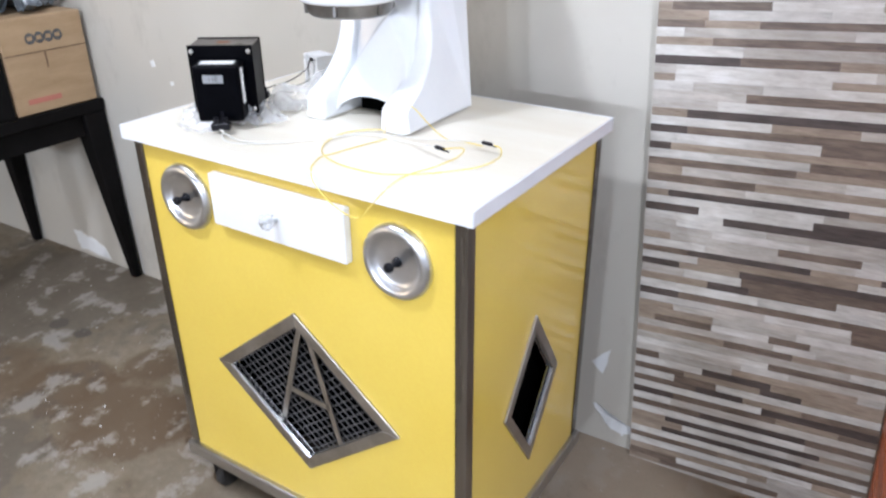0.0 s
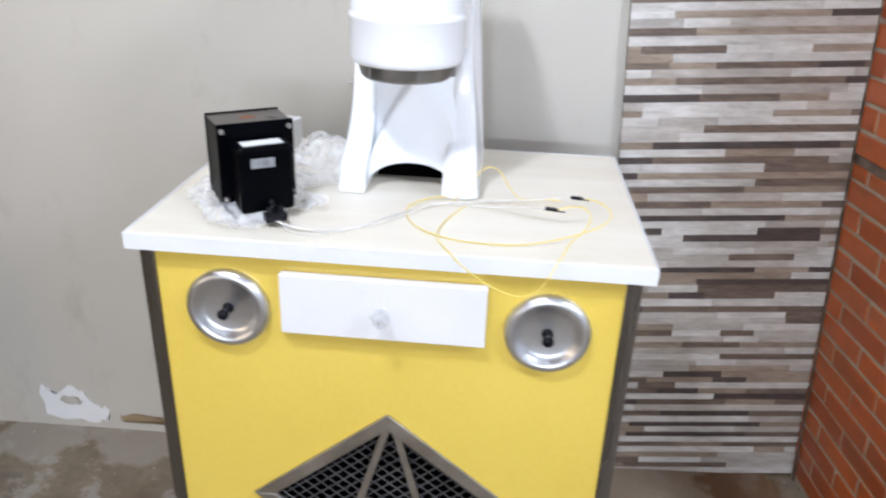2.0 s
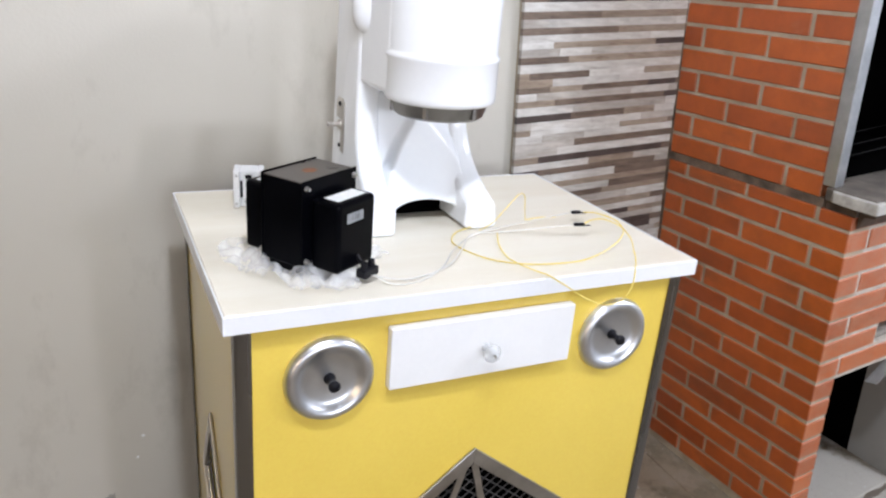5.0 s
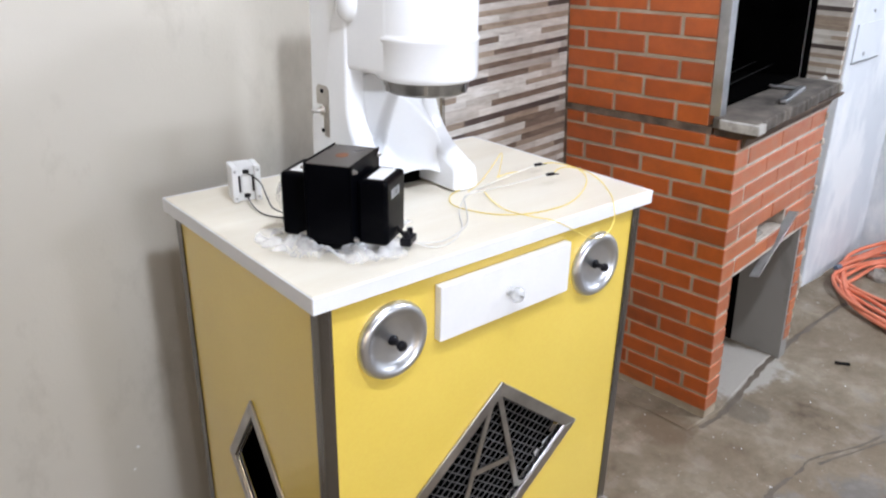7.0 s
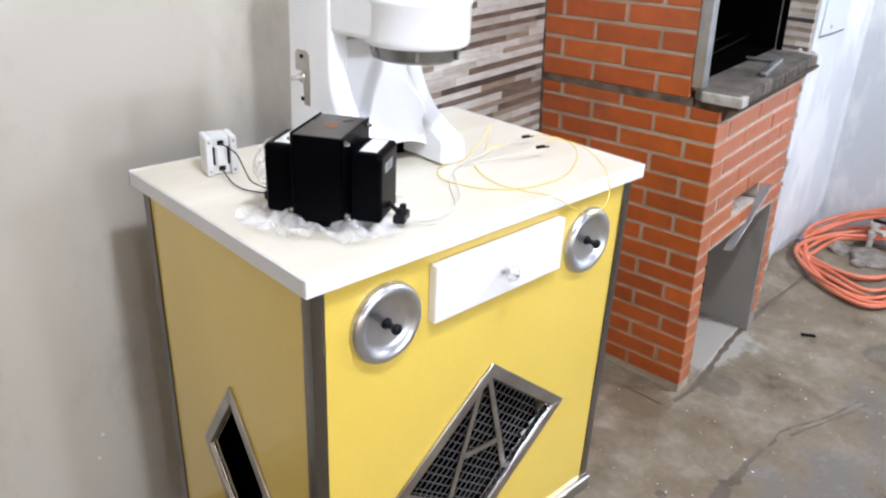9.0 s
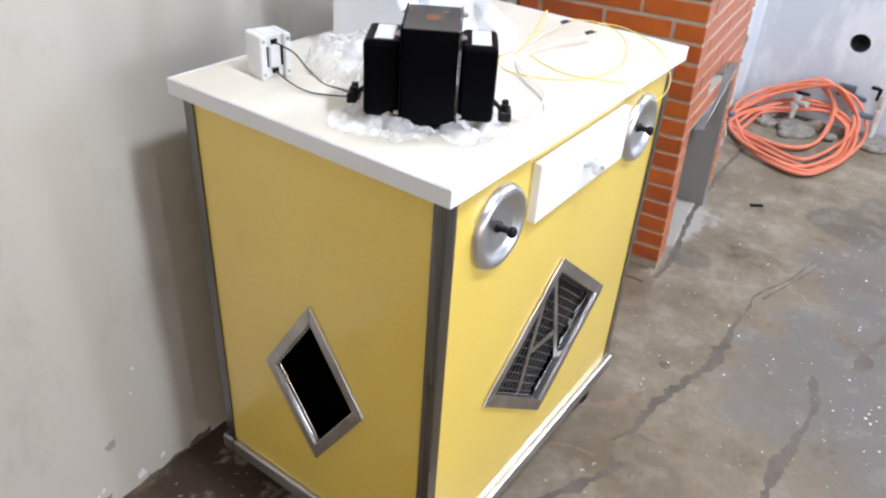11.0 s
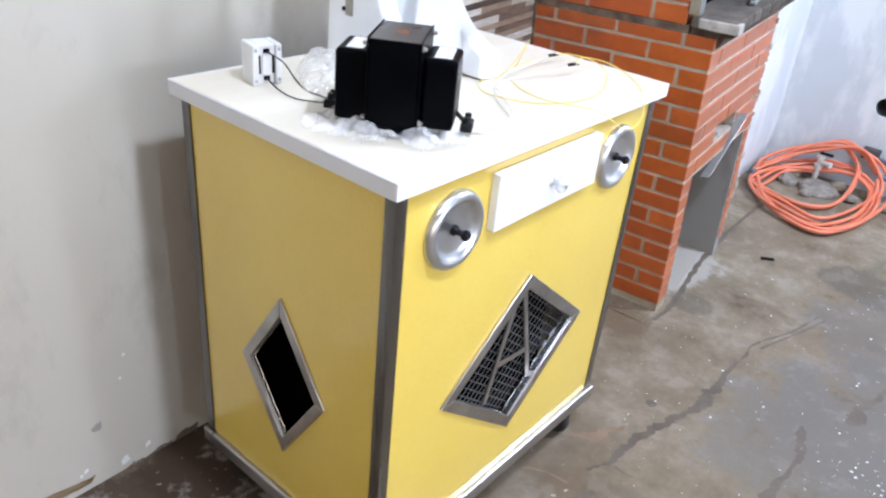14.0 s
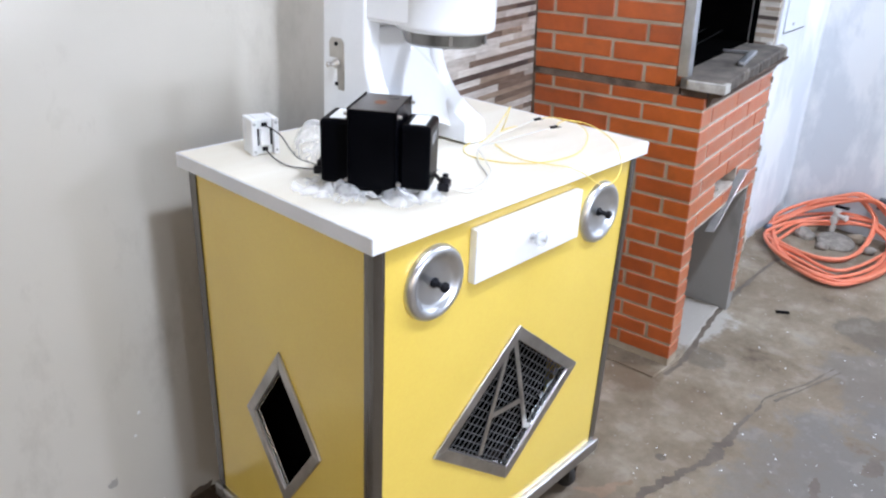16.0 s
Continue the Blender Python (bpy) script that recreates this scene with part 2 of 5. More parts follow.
    rough_range(n, l, p, mid, 0.55, 0.90)
    bumped(n, l, p, mixed(n, l, 0.5, mid, small), 0.4, 0.006)
    return m


BROWN, DAMP_TINT = (0.135, 0.092, 0.055), (0.10, 0.085, 0.068)
STAINS_AND_SHADE = [
    ((0.60, 1.27, 0.24), (0.40, 0.375, 0.335), 0.9),
    # Near-black browns: brown floor and the shade under the cabinet, painted together.
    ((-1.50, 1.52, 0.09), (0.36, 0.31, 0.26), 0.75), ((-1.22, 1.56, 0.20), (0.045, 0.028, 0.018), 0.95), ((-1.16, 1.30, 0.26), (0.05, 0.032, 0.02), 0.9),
    ((-0.60, 0.90, 0.17), BROWN, 0.40), ((-0.66, 0.69, 0.10), DAMP_TINT, 0.35), ((0.42, 0.98, 0.07), DAMP_TINT, 0.5), ((0.10, 1.10, 0.10), BROWN, 0.7),
    ((-2.03, 0.96, 0.14), BROWN, 0.85), ((-1.73, 0.97, 0.19), BROWN, 0.85), ((-1.86, 1.20, 0.10), BROWN, 0.8), ((-1.59, 1.10, 0.11), BROWN, 0.8), ((-2.30, 0.90, 0.20), BROWN, 0.7), ((-2.6, 1.35, 0.45), DAMP_TINT, 0.6), ((-1.75, 1.60, 0.14), (0.36, 0.32, 0.27), 0.8), ((-2.05, 1.60, 0.12), (0.36, 0.32, 0.27), 0.8), ((1.08, 0.54, 0.16), DAMP_TINT, 0.7),
    # The first dark patch paints the cabinet's shade; wide greys darken the right floor.
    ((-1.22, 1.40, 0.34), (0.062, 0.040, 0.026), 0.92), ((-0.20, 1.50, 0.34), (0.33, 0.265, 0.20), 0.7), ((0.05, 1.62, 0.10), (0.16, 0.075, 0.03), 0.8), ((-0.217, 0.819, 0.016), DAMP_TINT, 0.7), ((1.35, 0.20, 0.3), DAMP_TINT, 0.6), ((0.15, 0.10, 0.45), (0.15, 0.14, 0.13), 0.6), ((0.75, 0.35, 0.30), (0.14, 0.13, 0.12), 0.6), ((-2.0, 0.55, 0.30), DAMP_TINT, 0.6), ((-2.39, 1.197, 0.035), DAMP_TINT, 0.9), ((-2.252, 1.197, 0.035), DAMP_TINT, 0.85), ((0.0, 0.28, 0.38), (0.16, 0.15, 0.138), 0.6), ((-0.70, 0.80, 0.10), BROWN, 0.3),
]
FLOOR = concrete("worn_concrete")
SLAB = plain("cement_slab", (0.030, 0.025, 0.020), (0.15, 0.128, 0.108), 0.85, 0, 13, 90, 0.6, 0.1)
SLAB_CHIP = plain("bare_cement_edge", (0.30, 0.285, 0.26), (0.47, 0.455, 0.42), 0.9, 0, 40, 130, 0.6, 0.08)
MORTAR = plain("mortar", (0.28, 0.225, 0.16), (0.41, 0.345, 0.265), 0.9, 0, 14, 110, 0.6, 0.08)
MORTAR_PALE = plain("pale_mortar", (0.36, 0.31, 0.26), (0.50, 0.45, 0.39), 0.9, 0, 30, 120, 0.6, 0.08)
RUBBLE = plain("cement_rubble", (0.15, 0.132, 0.112), (0.31, 0.285, 0.25), 0.9, 0, 30, 130, 0.6, 0.08)
CRACK = plain("damp_crack", (0.095, 0.074, 0.055), (0.15, 0.122, 0.095), 0.6, 0, 12, 90, 0.4)
RUST = plain("rust_stain", (0.20, 0.135, 0.085), (0.26, 0.185, 0.125), 0.7, 0, 12, 90, 0.2)


def brick_material():
    m, n, l, p = nodes_of("red_facing_brick")
    info = n.new("ShaderNodeObjectInfo")
    tone = ramp(n, l, info.outputs["Random"], [(0.0, (0.315, 0.060, 0.009)), (0.4, (0.385, 0.077, 0.010)), (0.75, (0.44, 0.097, 0.013)), (1.0, (0.35, 0.068, 0.010))])
    mid, small = noise_at(n, l, 16, detail=6, rough=0.65), noise_at(n, l, 170, detail=3)
    col = mixed(n, l, 0.35, tone, ramp(n, l, mid, [(0.3, (0.28, 0.24, 0.22)), (0.7, (0.75, 0.72, 0.70))]), "OVERLAY")
    dust = ramp(n, l, noise_at(n, l, 5, detail=6, rough=0.7), [(0.62, (0, 0, 0)), (0.9, (0.35, 0.35, 0.35))])
    col = mixed(n, l, dust, col, (0.45, 0.28, 0.19))
    smoke = ramp(n, l, noise_at(n, l, 3.2, (1, 1, 2.2), 6, 0.62), [(0.54, (0, 0, 0)), (0.74, (0.6, 0.6, 0.6))])
    col = mixed(n, l, smoke, col, (0.10, 0.045, 0.02))
    # Front faces mixed paler by normal: mortar smears plus glare put in the colour.
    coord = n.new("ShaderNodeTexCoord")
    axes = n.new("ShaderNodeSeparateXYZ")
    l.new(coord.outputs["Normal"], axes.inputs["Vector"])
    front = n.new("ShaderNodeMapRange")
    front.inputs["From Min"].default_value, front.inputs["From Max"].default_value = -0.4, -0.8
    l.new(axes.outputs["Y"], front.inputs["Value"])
    mottle = ramp(n, l, noise_at(n, l, 21, (1, 1, 1.6), 8, 0.7), [(0.34, (0.15, 0.15, 0.15)), (0.64, (0.65, 0.65, 0.65))])
    col = mixed(n, l, mixed(n, l, 1.0, mottle, front.outputs["Result"], "MULTIPLY"), col, (0.37, 0.175, 0.105))
    l.new(col, p.inputs["Base Color"])
    p.inputs["Specular IOR Level"].default_value = 0.8
    rough_range(n, l, p, mid, 0.30, 0.55)
    bumped(n, l, p, mixed(n, l, 0.5, mid, small), 0.3, 0.002)
    return m


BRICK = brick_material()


def strip_material(name, c1, c2, dark):
    """Wood-look ceramic: long grain streaks along the strip."""
    m, n, l, p = nodes_of(name)
    info = n.new("ShaderNodeObjectInfo")
    grain = noise_at(n, l, 9, (1.6, 1.0, 11), 8, 0.72, info.outputs["Location"])
    blot = noise_at(n, l, 13, (1, 1, 2.0), 6, 0.65, info.outputs["Location"])
    col = ramp(n, l, grain, [(0.25, dark), (0.45, c1), (0.7, c2)])
    col = mixed(n, l, 0.5, col, ramp(n, l, blot, [(0.3, (0.32, 0.31, 0.30)), (0.7, (0.7, 0.7, 0.7))]), "OVERLAY")
    tone = ramp(n, l, info.outputs["Random"], [(0, (0.42, 0.42, 0.42)), (1, (0.58, 0.58, 0.58))])
    col = mixed(n, l, 0.6, col, tone, "OVERLAY")
    l.new(col, p.inputs["Base Color"])
    rough_range(n, l, p, grain, 0.28, 0.5)
    bumped(n, l, p, grain, 0.15, 0.0015)
    return m


STRIPS = [
    (strip_material("strip_white", (0.477, 0.458, 0.423), (0.604, 0.589, 0.556), (0.332, 0.307, 0.273)), 0.42),
    (strip_material("strip_pale_grey", (0.371, 0.340, 0.302), (0.458, 0.429, 0.390), (0.273, 0.243, 0.209)), 0.20),
    (strip_material("strip_beige", (0.253, 0.199, 0.151), (0.340, 0.278, 0.220), (0.147, 0.102, 0.073)), 0.17),
    (strip_material("strip_taupe", (0.127, 0.093, 0.072), (0.195, 0.147, 0.115), (0.064, 0.043, 0.032)), 0.14),
    (strip_material("strip_dark", (0.058, 0.044, 0.039), (0.097, 0.074, 0.066), (0.029, 0.021, 0.019)), 0.09),
]


def clear_plastic(name, cover, tint):
    m, n, l, p = nodes_of(name)
    p.inputs["Base Color"].default_value = (*tint, 1)
    p.inputs["Roughness"].default_value = 0.16
    clear = n.new("ShaderNodeBsdfTransparent")
    mix = n.new("ShaderNodeMixShader")
    crease = noise_at(n, l, 30, detail=5)
    fac = n.new("ShaderNodeMapRange")
    fac.inputs["From Min"].default_value, fac.inputs["From Max"].default_value = 0.3, 0.7
    fac.inputs["To Min"].default_value, fac.inputs["To Max"].default_value = cover - 0.15, cover + 0.2
    l.new(crease, fac.inputs["Value"])
    l.new(fac.outputs["Result"], mix.inputs["Fac"])
    l.new(clear.outputs["BSDF"], mix.inputs[1])
    l.new(p.outputs["BSDF"], mix.inputs[2])
    l.new(mix.outputs["Shader"], n["Material Output"].inputs["Surface"])
    bumped(n, l, p, crease, 0.6, 0.01)
    return m


FILM = clear_plastic("clear_film", 0.31, (0.92, 0.93, 0.95))
KNOB = clear_plastic("clear_acrylic", 0.45, (0.75, 0.78, 0.80))


# ---- building helpers ----
FRAMES = {}


def thing(name, m, label, category, group="", kind=""):
    ob = new(name)
    ob.empty_display_size = 0.05
    ob.matrix_basis = m
    FRAMES[ob.name] = m.inverted()
    return tagged(ob, label, category, group, kind)


def part(name, bm, material, parent, label="", local=False, smooth=False):
    """One mesh object under a thing or part. The mesh is given in world places, or in the thing's own frame."""
    root = parent
    while root.parent:
        root = root.parent
    if not local:
        bm.transform(FRAMES[root.name])
    me = bpy.data.meshes.new(name)
    bm.normal_update()
    bm.to_mesh(me)
    bm.free()
    me.materials.append(material)
    if smooth:
        me.polygons.foreach_set("use_smooth", [True] * len(me.polygons))
    ob = new(name, me)
    ob.parent = parent
    if label:
        ob["label"] = label
    return ob


def solo(name, bm, material, label, category, group="", kind="", smooth=False):
    me = bpy.data.meshes.new(name)
    bm.normal_update()
    bm.to_mesh(me)
    bm.free()
    me.materials.append(material)
    if smooth:
        me.polygons.foreach_set("use_smooth", [True] * len(me.polygons))
    return tagged(new(name, me), label, category, group, kind)


def block(x0, x1, y0, y1, z0, z1, bevel=0.0, seg=1, m=None):
    bm = bmesh.new()
    bmesh.ops.create_cube(bm, size=1)
    bmesh.ops.scale(bm, vec=(x1 - x0, y1 - y0, z1 - z0), verts=bm.verts)
    bmesh.ops.translate(bm, vec=((x0 + x1) / 2, (y0 + y1) / 2, (z0 + z1) / 2), verts=bm.verts)
    if bevel:
        bmesh.ops.bevel(bm, geom=bm.edges[:], offset=bevel, segments=seg, affect="EDGES", profile=0.5)
    if m:
        bm.transform(m)
    return bm


def merge(*some):
    out = bmesh.new()
    for b in some:
        me = bpy.data.meshes.new("tmp")
        b.to_mesh(me)
        b.free()
        out.from_mesh(me)
        bpy.data.meshes.remove(me)
    return out


def prism(points, axis, a, b, bevel=0.0, seg=2):
    """A solid from an outline in the plane across the axis, between a and b on it. Outline pairs are in the order of the other two axes."""
    bm = bmesh.new()

    def at(p, v):
        return {"x": (v, p[0], p[1]), "y": (p[0], v, p[1]), "z": (p[0], p[1], v)}[axis]

    lo, hi = [bm.verts.new(at(p, a)) for p in points], [bm.verts.new(at(p, b)) for p in points]
    bm.faces.new(lo)
    bm.faces.new(hi)
    k = len(points)
    for i in range(k):
        bm.faces.new((lo[i], lo[(i + 1) % k], hi[(i + 1) % k], hi[i]))
    bmesh.ops.recalc_face_normals(bm, faces=bm.faces)
    if bevel:
        bmesh.ops.bevel(bm, geom=bm.edges[:], offset=bevel, segments=seg, affect="EDGES", profile=0.5)
    return bm


def lathe(profile, m, steps=32):
    """A turned body: pairs of radius and height round z, then moved by m."""
    bm = bmesh.new()
    rings = []
    for r, z in profile:
        if r < 1e-6:
            rings.append([bm.verts.new((0, 0, z))])
        else:
            rings.append([bm.verts.new((r * math.cos(2 * math.pi * i / steps), r * math.sin(2 * math.pi * i / steps), z)) for i in range(steps)])
    for a, b in zip(rings, rings[1:]):
        for i in range(steps):
            j = (i + 1) % steps
            if len(a) == 1 and len(b) > 1:
                bm.faces.new((a[0], b[j], b[i]))
            elif len(b) == 1 and len(a) > 1:
                bm.faces.new((a[i], a[j], b[0]))
            elif len(a) > 1:
                bm.faces.new((a[i], a[j], b[j], b[i]))
    bmesh.ops.recalc_face_normals(bm, faces=bm.faces)
    bm.transform(m)
    return bm


def smooth_line(points, per=8, closed=False):
    """A Catmull-Rom line through points."""
    pts = [Vector(p) for p in points]
    k, out = len(pts), []
    for i in range(k if closed else k - 1):
        p0, p1, p2, p3 = (pts[(i + d) % k] if closed else pts[min(max(i + d, 0), k - 1)] for d in (-1, 0, 1, 2))
        for s in range(per):
            t = s / per
            out.append(0.5 * (2 * p1 + (p2 - p0) * t + (2 * p0 - 5 * p1 + 4 * p2 - p3) * t * t + (3 * p1 - p0 - 3 * p2 + p3) * t**3))
    if not closed:
        out.append(pts[-1])
    return out


def tube(points, r, sides=8):
    bm = bmesh.new()
    rings, side = [], None
    for i, p in enumerate(points):
        way = (points[min(i + 1, len(points) - 1)] - points[max(i - 1, 0)]).normalized()
        side = way.orthogonal().normalized() if side is None else (side - way * side.dot(way)).normalized()
        other = way.cross(side)
        rings.append([bm.verts.new(p + r * (math.cos(a) * side + math.sin(a) * other)) for a in (2 * math.pi * j / sides for j in range(sides))])
    for a, b in zip(rings, rings[1:]):
        for j in range(sides):
            bm.faces.new((a[j], a[(j + 1) % sides], b[(j + 1) % sides], b[j]))
    bm.faces.new(rings[0][::-1])
    bm.faces.new(rings[-1])
    return bm


def rod(a, b, r, sides=10):
    return tube([Vector(a), Vector(b)], r, sides)


def flat_bar(a, b, wide, thick, across):
    """A flat strip from a to b, wide along the direction across."""
    a, b, w = Vector(a), Vector(b), Vector(across).normalized()
    way = (b - a).normalized()
    up = way.cross(w).normalized()
    bm = bmesh.new()
    v = [bm.verts.new(p + s * w * wide / 2 + q * up * thick / 2) for p in (a, b) for s in (-1, 1) for q in (-1, 1)]
    bmesh.ops.convex_hull(bm, input=v)
    bmesh.ops.dissolve_limit(bm, angle_limit=0.01, verts=bm.verts[:], edges=bm.edges[:])
    return bm


def lettering(words, size, m):
    """Words in the built-in font as a thin mesh, centred on the origin of m and facing its z."""
    curve = bpy.data.curves.new("letters", "FONT")
    curve.body, curve.size, curve.extrude, curve.align_x, curve.align_y = words, size, 0.0002, "CENTER", "CENTER"
    ob = bpy.data.objects.new("letters", curve)
    me = bpy.data.meshes.new_from_object(ob)
    bm = bmesh.new()
    bm.from_mesh(me)
    bpy.data.objects.remove(ob)
    bpy.data.curves.remove(curve)
    bpy.data.meshes.remove(me)
    bm.transform(m)
    return bm


def sheet(name_seed, x0, x1, y0, y1, height, nx=36, ny=30, amp=0.02, freq=28.0, round_off=True):
    """A crumpled, uneven sheet with a ragged outline, lying above the height given."""
    bm = bmesh.new()
    grid = {}
    cx, cy, rx, ry = (x0 + x1) / 2, (y0 + y1) / 2, (x1 - x0) / 2, (y1 - y0) / 2
    for i in range(nx + 1):
        for j in range(ny + 1):
            x, y = x0 + (x1 - x0) * i / nx, y0 + (y1 - y0) * j / ny
            d = math.hypot((x - cx) / rx, (y - cy) / ry)
            w = noise.noise((x * 9, y * 9, name_seed))
            if round_off and d > 0.86 + 0.55 * w:
                continue
            f = abs(noise.noise((x * freq, y * freq, name_seed * 3.1))) + 0.6 * abs(noise.noise((x * freq * 2.3, y * freq * 2.3, name_seed * 5.7)))
            rise = max(0.0, 1 - d * d) if round_off else 1.0
            jx, jy = 0.35 * (x1 - x0) / nx * noise.noise((x * 60, y * 60, 3 + name_seed)), 0.35 * (y1 - y0) / ny * noise.noise((x * 60, y * 60, 9 + name_seed))
            grid[i, j] = bm.verts.new((x + jx, y + jy, height + amp * f * (0.35 + 0.65 * rise)))
    for i in range(nx):
        for j in range(ny):
            q = [grid.get(k) for k in ((i, j), (i + 1, j), (i + 1, j + 1), (i, j + 1))]
            if all(q):
                bm.faces.new(q)
    return bm

# ---- setting ----
LEAN_ANGLE = 2.9
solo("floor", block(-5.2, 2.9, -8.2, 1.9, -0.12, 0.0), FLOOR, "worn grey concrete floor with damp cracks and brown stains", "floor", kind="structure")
CORNER = (-0.376, 1.660)
BACK_L, BACK_R = pose(*CORNER, 0, 0, 0, 1.5), pose(*CORNER, 0, 0, 0, 3.4)
solo("wall_back", block(-5.0, 0.0, 0, 0.15, -0.02, 2.80, 0, 1, BACK_L), WALL, "greige painted plaster wall with scuffs", "wall", kind="structure")
solo("wall_back_recess", block(0.0, 2.75, 0, 0.15, -0.02, 2.80, 0, 1, BACK_R), WALL, "greige plaster wall behind the strip cladding", "wall", kind="structure")
# Unseen pale wall, set near to bounce light onto the cabinet's side.
solo("wall_left_unseen", block(-4.35, -4.2, -8.2, 1.7, -0.02, 2.8), WALL, "greige painted plaster wall", "wall", kind="structure")
# Unseen front wall and ceiling, kept dark so they bounce little light.
solo("wall_front", block(-5.35, 2.9, -8.35, -8.2, -0.02, 2.8), DIM_WALL, "unseen wall, coloured dull to cut bounced light", "wall", kind="structure")
solo("ceiling", block(-5.35, 2.9, -8.35, 1.9, 2.80, 2.9), CEILING, "unseen ceiling, coloured dark to cut bounced light", "ceiling", kind="structure")


def wall_y(x):
    """Where the plain back wall's face lies at x."""
    return CORNER[1] + (x - CORNER[0]) * math.tan(radians(1.5))


def holed_wall(m, y0, y1, z0, z1, thick, hy, hz, hr):
    """A wall in the plane x = 0 of its frame, facing -x, with a round hole through it."""
    bm = bmesh.new()
    k, half = 32, hr * 2.2
    ring, rim = [], []
    for i in range(k):
        a = 2 * math.pi * i / k
        c, s = math.cos(a), math.sin(a)
        f = half / max(abs(c), abs(s))
        ring.append((hy + hr * c, hz + hr * s))
        rim.append((hy + f * c, hz + f * s))
    for x in (0.0, thick):
        vi, vo = [bm.verts.new((x, *p)) for p in ring], [bm.verts.new((x, *p)) for p in rim]
        for i in range(k):
            bm.faces.new((vi[i], vi[(i + 1) % k], vo[(i + 1) % k], vo[i]))
        ys, zs = (y0, hy - half, hy + half, y1), (z0, hz - half, hz + half, z1)
        for i in range(3):
            for j in range(3):
                if (i, j) != (1, 1):
                    bm.faces.new([bm.verts.new((x, *p)) for p in ((ys[i], zs[j]), (ys[i + 1], zs[j]), (ys[i + 1], zs[j + 1]), (ys[i], zs[j + 1]))])
        if x == 0.0:
            front = vi
    for i in range(k):
        bm.faces.new((front[i], vi[i], vi[(i + 1) % k], front[(i + 1) % k]))
    for p, q in (((y0, z0), (y0, z1)), ((y0, z1), (y1, z1)), ((y1, z1), (y1, z0)), ((y1, z0), (y0, z0))):
        bm.faces.new([bm.verts.new(v) for v in ((0, *p), (0, *q), (thick, *q), (thick, *p))])
    bmesh.ops.remove_doubles(bm, verts=bm.verts, dist=1e-5)
    bmesh.ops.recalc_face_normals(bm, faces=bm.faces)
    bm.transform(m)
    return bm


RIGHT = pose(2.17, 0, 0, 0, -LEAN_ANGLE, 0)
solo("wall_right", holed_wall(RIGHT, -8.2, 1.40, -0.05, 2.84, 0.16, 0.862, 0.447, 0.048), WALL_WHITE, "white limewashed wall with a round pipe hole", "wall", kind="structure")
solo("pipe_sleeve", lathe([(0.047, 0.165), (0.047, 0.02), (0.044, 0.02), (0.044, 0.16), (0, 0.16)], RIGHT @ pose(0, 0.862, 0.447, 0, 90, 0)), PIPE_IN, "dark pipe end inside the hole of the wall", "pipe", kind="structure")
PIER = pose(1.555, 1.34, 0, 0, -LEAN_ANGLE, 0)
solo("wall_pier", block(0, 0.75, 0, 0.42, -0.06, 2.83, 0.004, 1, PIER), WALL_WHITE, "white limewashed pier beside the barbecue", "wall", kind="structure")
step = prism([(1.76, -0.01), (1.78, 0.003), (1.80, 0.011), (1.83, 0.014), (2.24, 0.014), (2.24, -0.01)], "y", 0.36, 1.36, 0.002, 1)
solo("floor_step", step, FLOOR, "low concrete step along the white wall", "step", kind="structure")
solo("plinth", prism([(0.15, 1.045), (0.34, 1.038), (0.72, 1.10), (1.08, 1.135), (1.55, 1.14), (1.55, 1.66), (0.13, 1.66), (0.125, 1.30), (0.145, 1.18)], "z", 0.0, 0.006, 0.003, 1), FLOOR, "thin concrete footing under the barbecue", "plinth", kind="structure")


# ---- mosaic of wood-look strips ----
def strip_mesh(material):
    """A strip one metre long and one high, to be scaled to its size."""
    bm = block(-0.5, 0.5, -0.006, 0.006, -0.5, 0.5)
    me = bpy.data.meshes.new("strip")
    bm.to_mesh(me)
    bm.free()
    me.materials.append(material)
    return me


STRIP_MESHES = [strip_mesh(m) for m, _ in STRIPS]
SHARES = [w for _, w in STRIPS]


def lay_strips(backing, m, width, low, high, seed, y_face):
    """Rows of strips of uneven height, length and colour: broad pale rows between narrow dark ones."""
    rnd = random.Random(seed)
    z, before = low, -1
    row = 0
    while z < high:
        x = 0.0
        pale = row % 2 == 0
        tall = rnd.uniform(0.0185, 0.0230) if pale else rnd.uniform(0.0155, 0.0195)
        start = True
        while x < width - 1e-4:
            run = min(rnd.choice((0.10, 0.16, 0.22, 0.28, 0.34, 0.42)) * rnd.uniform(0.8, 1.15) * (rnd.uniform(0.3, 1.0) if start else 1.0), width - x)
            start = False
            if width - x - run < 0.05:
                run = width - x
            shares = [s * (3.4 if (i < 2) == pale else (0.5 if pale else 0.42)) for i, s in enumerate(SHARES)]
            kind = rnd.choices(range(5), shares)[0]
            if kind == before:
                kind = rnd.choices(range(5), shares)[0]
            before = kind
            ob = new("strip", STRIP_MESHES[kind])
            ob.parent = backing
            ob.matrix_basis = m @ Matrix.Translation((x + run / 2, y_face + rnd.uniform(-0.0007, 0.0007), z + tall / 2)) @ Matrix.Diagonal((run - 0.0002, 1, tall - 0.0002, 1))
            x += run
        z += tall
        row += 1


MOSAIC = BACK_R @ pose(0, 0, 0, 0, -3.1, 0)
mosaic = solo("mosaic_back", block(0.002, 0.60, -0.009, 0.004, -0.04, 1.66, 0, 1, MOSAIC), MORTAR, "wall cladding of white, beige and dark brown wood-look strips", "cladding", kind="structure")
PIER_SIDE = PIER @ pose(0, 0.42, 0, 0, 0, -90)
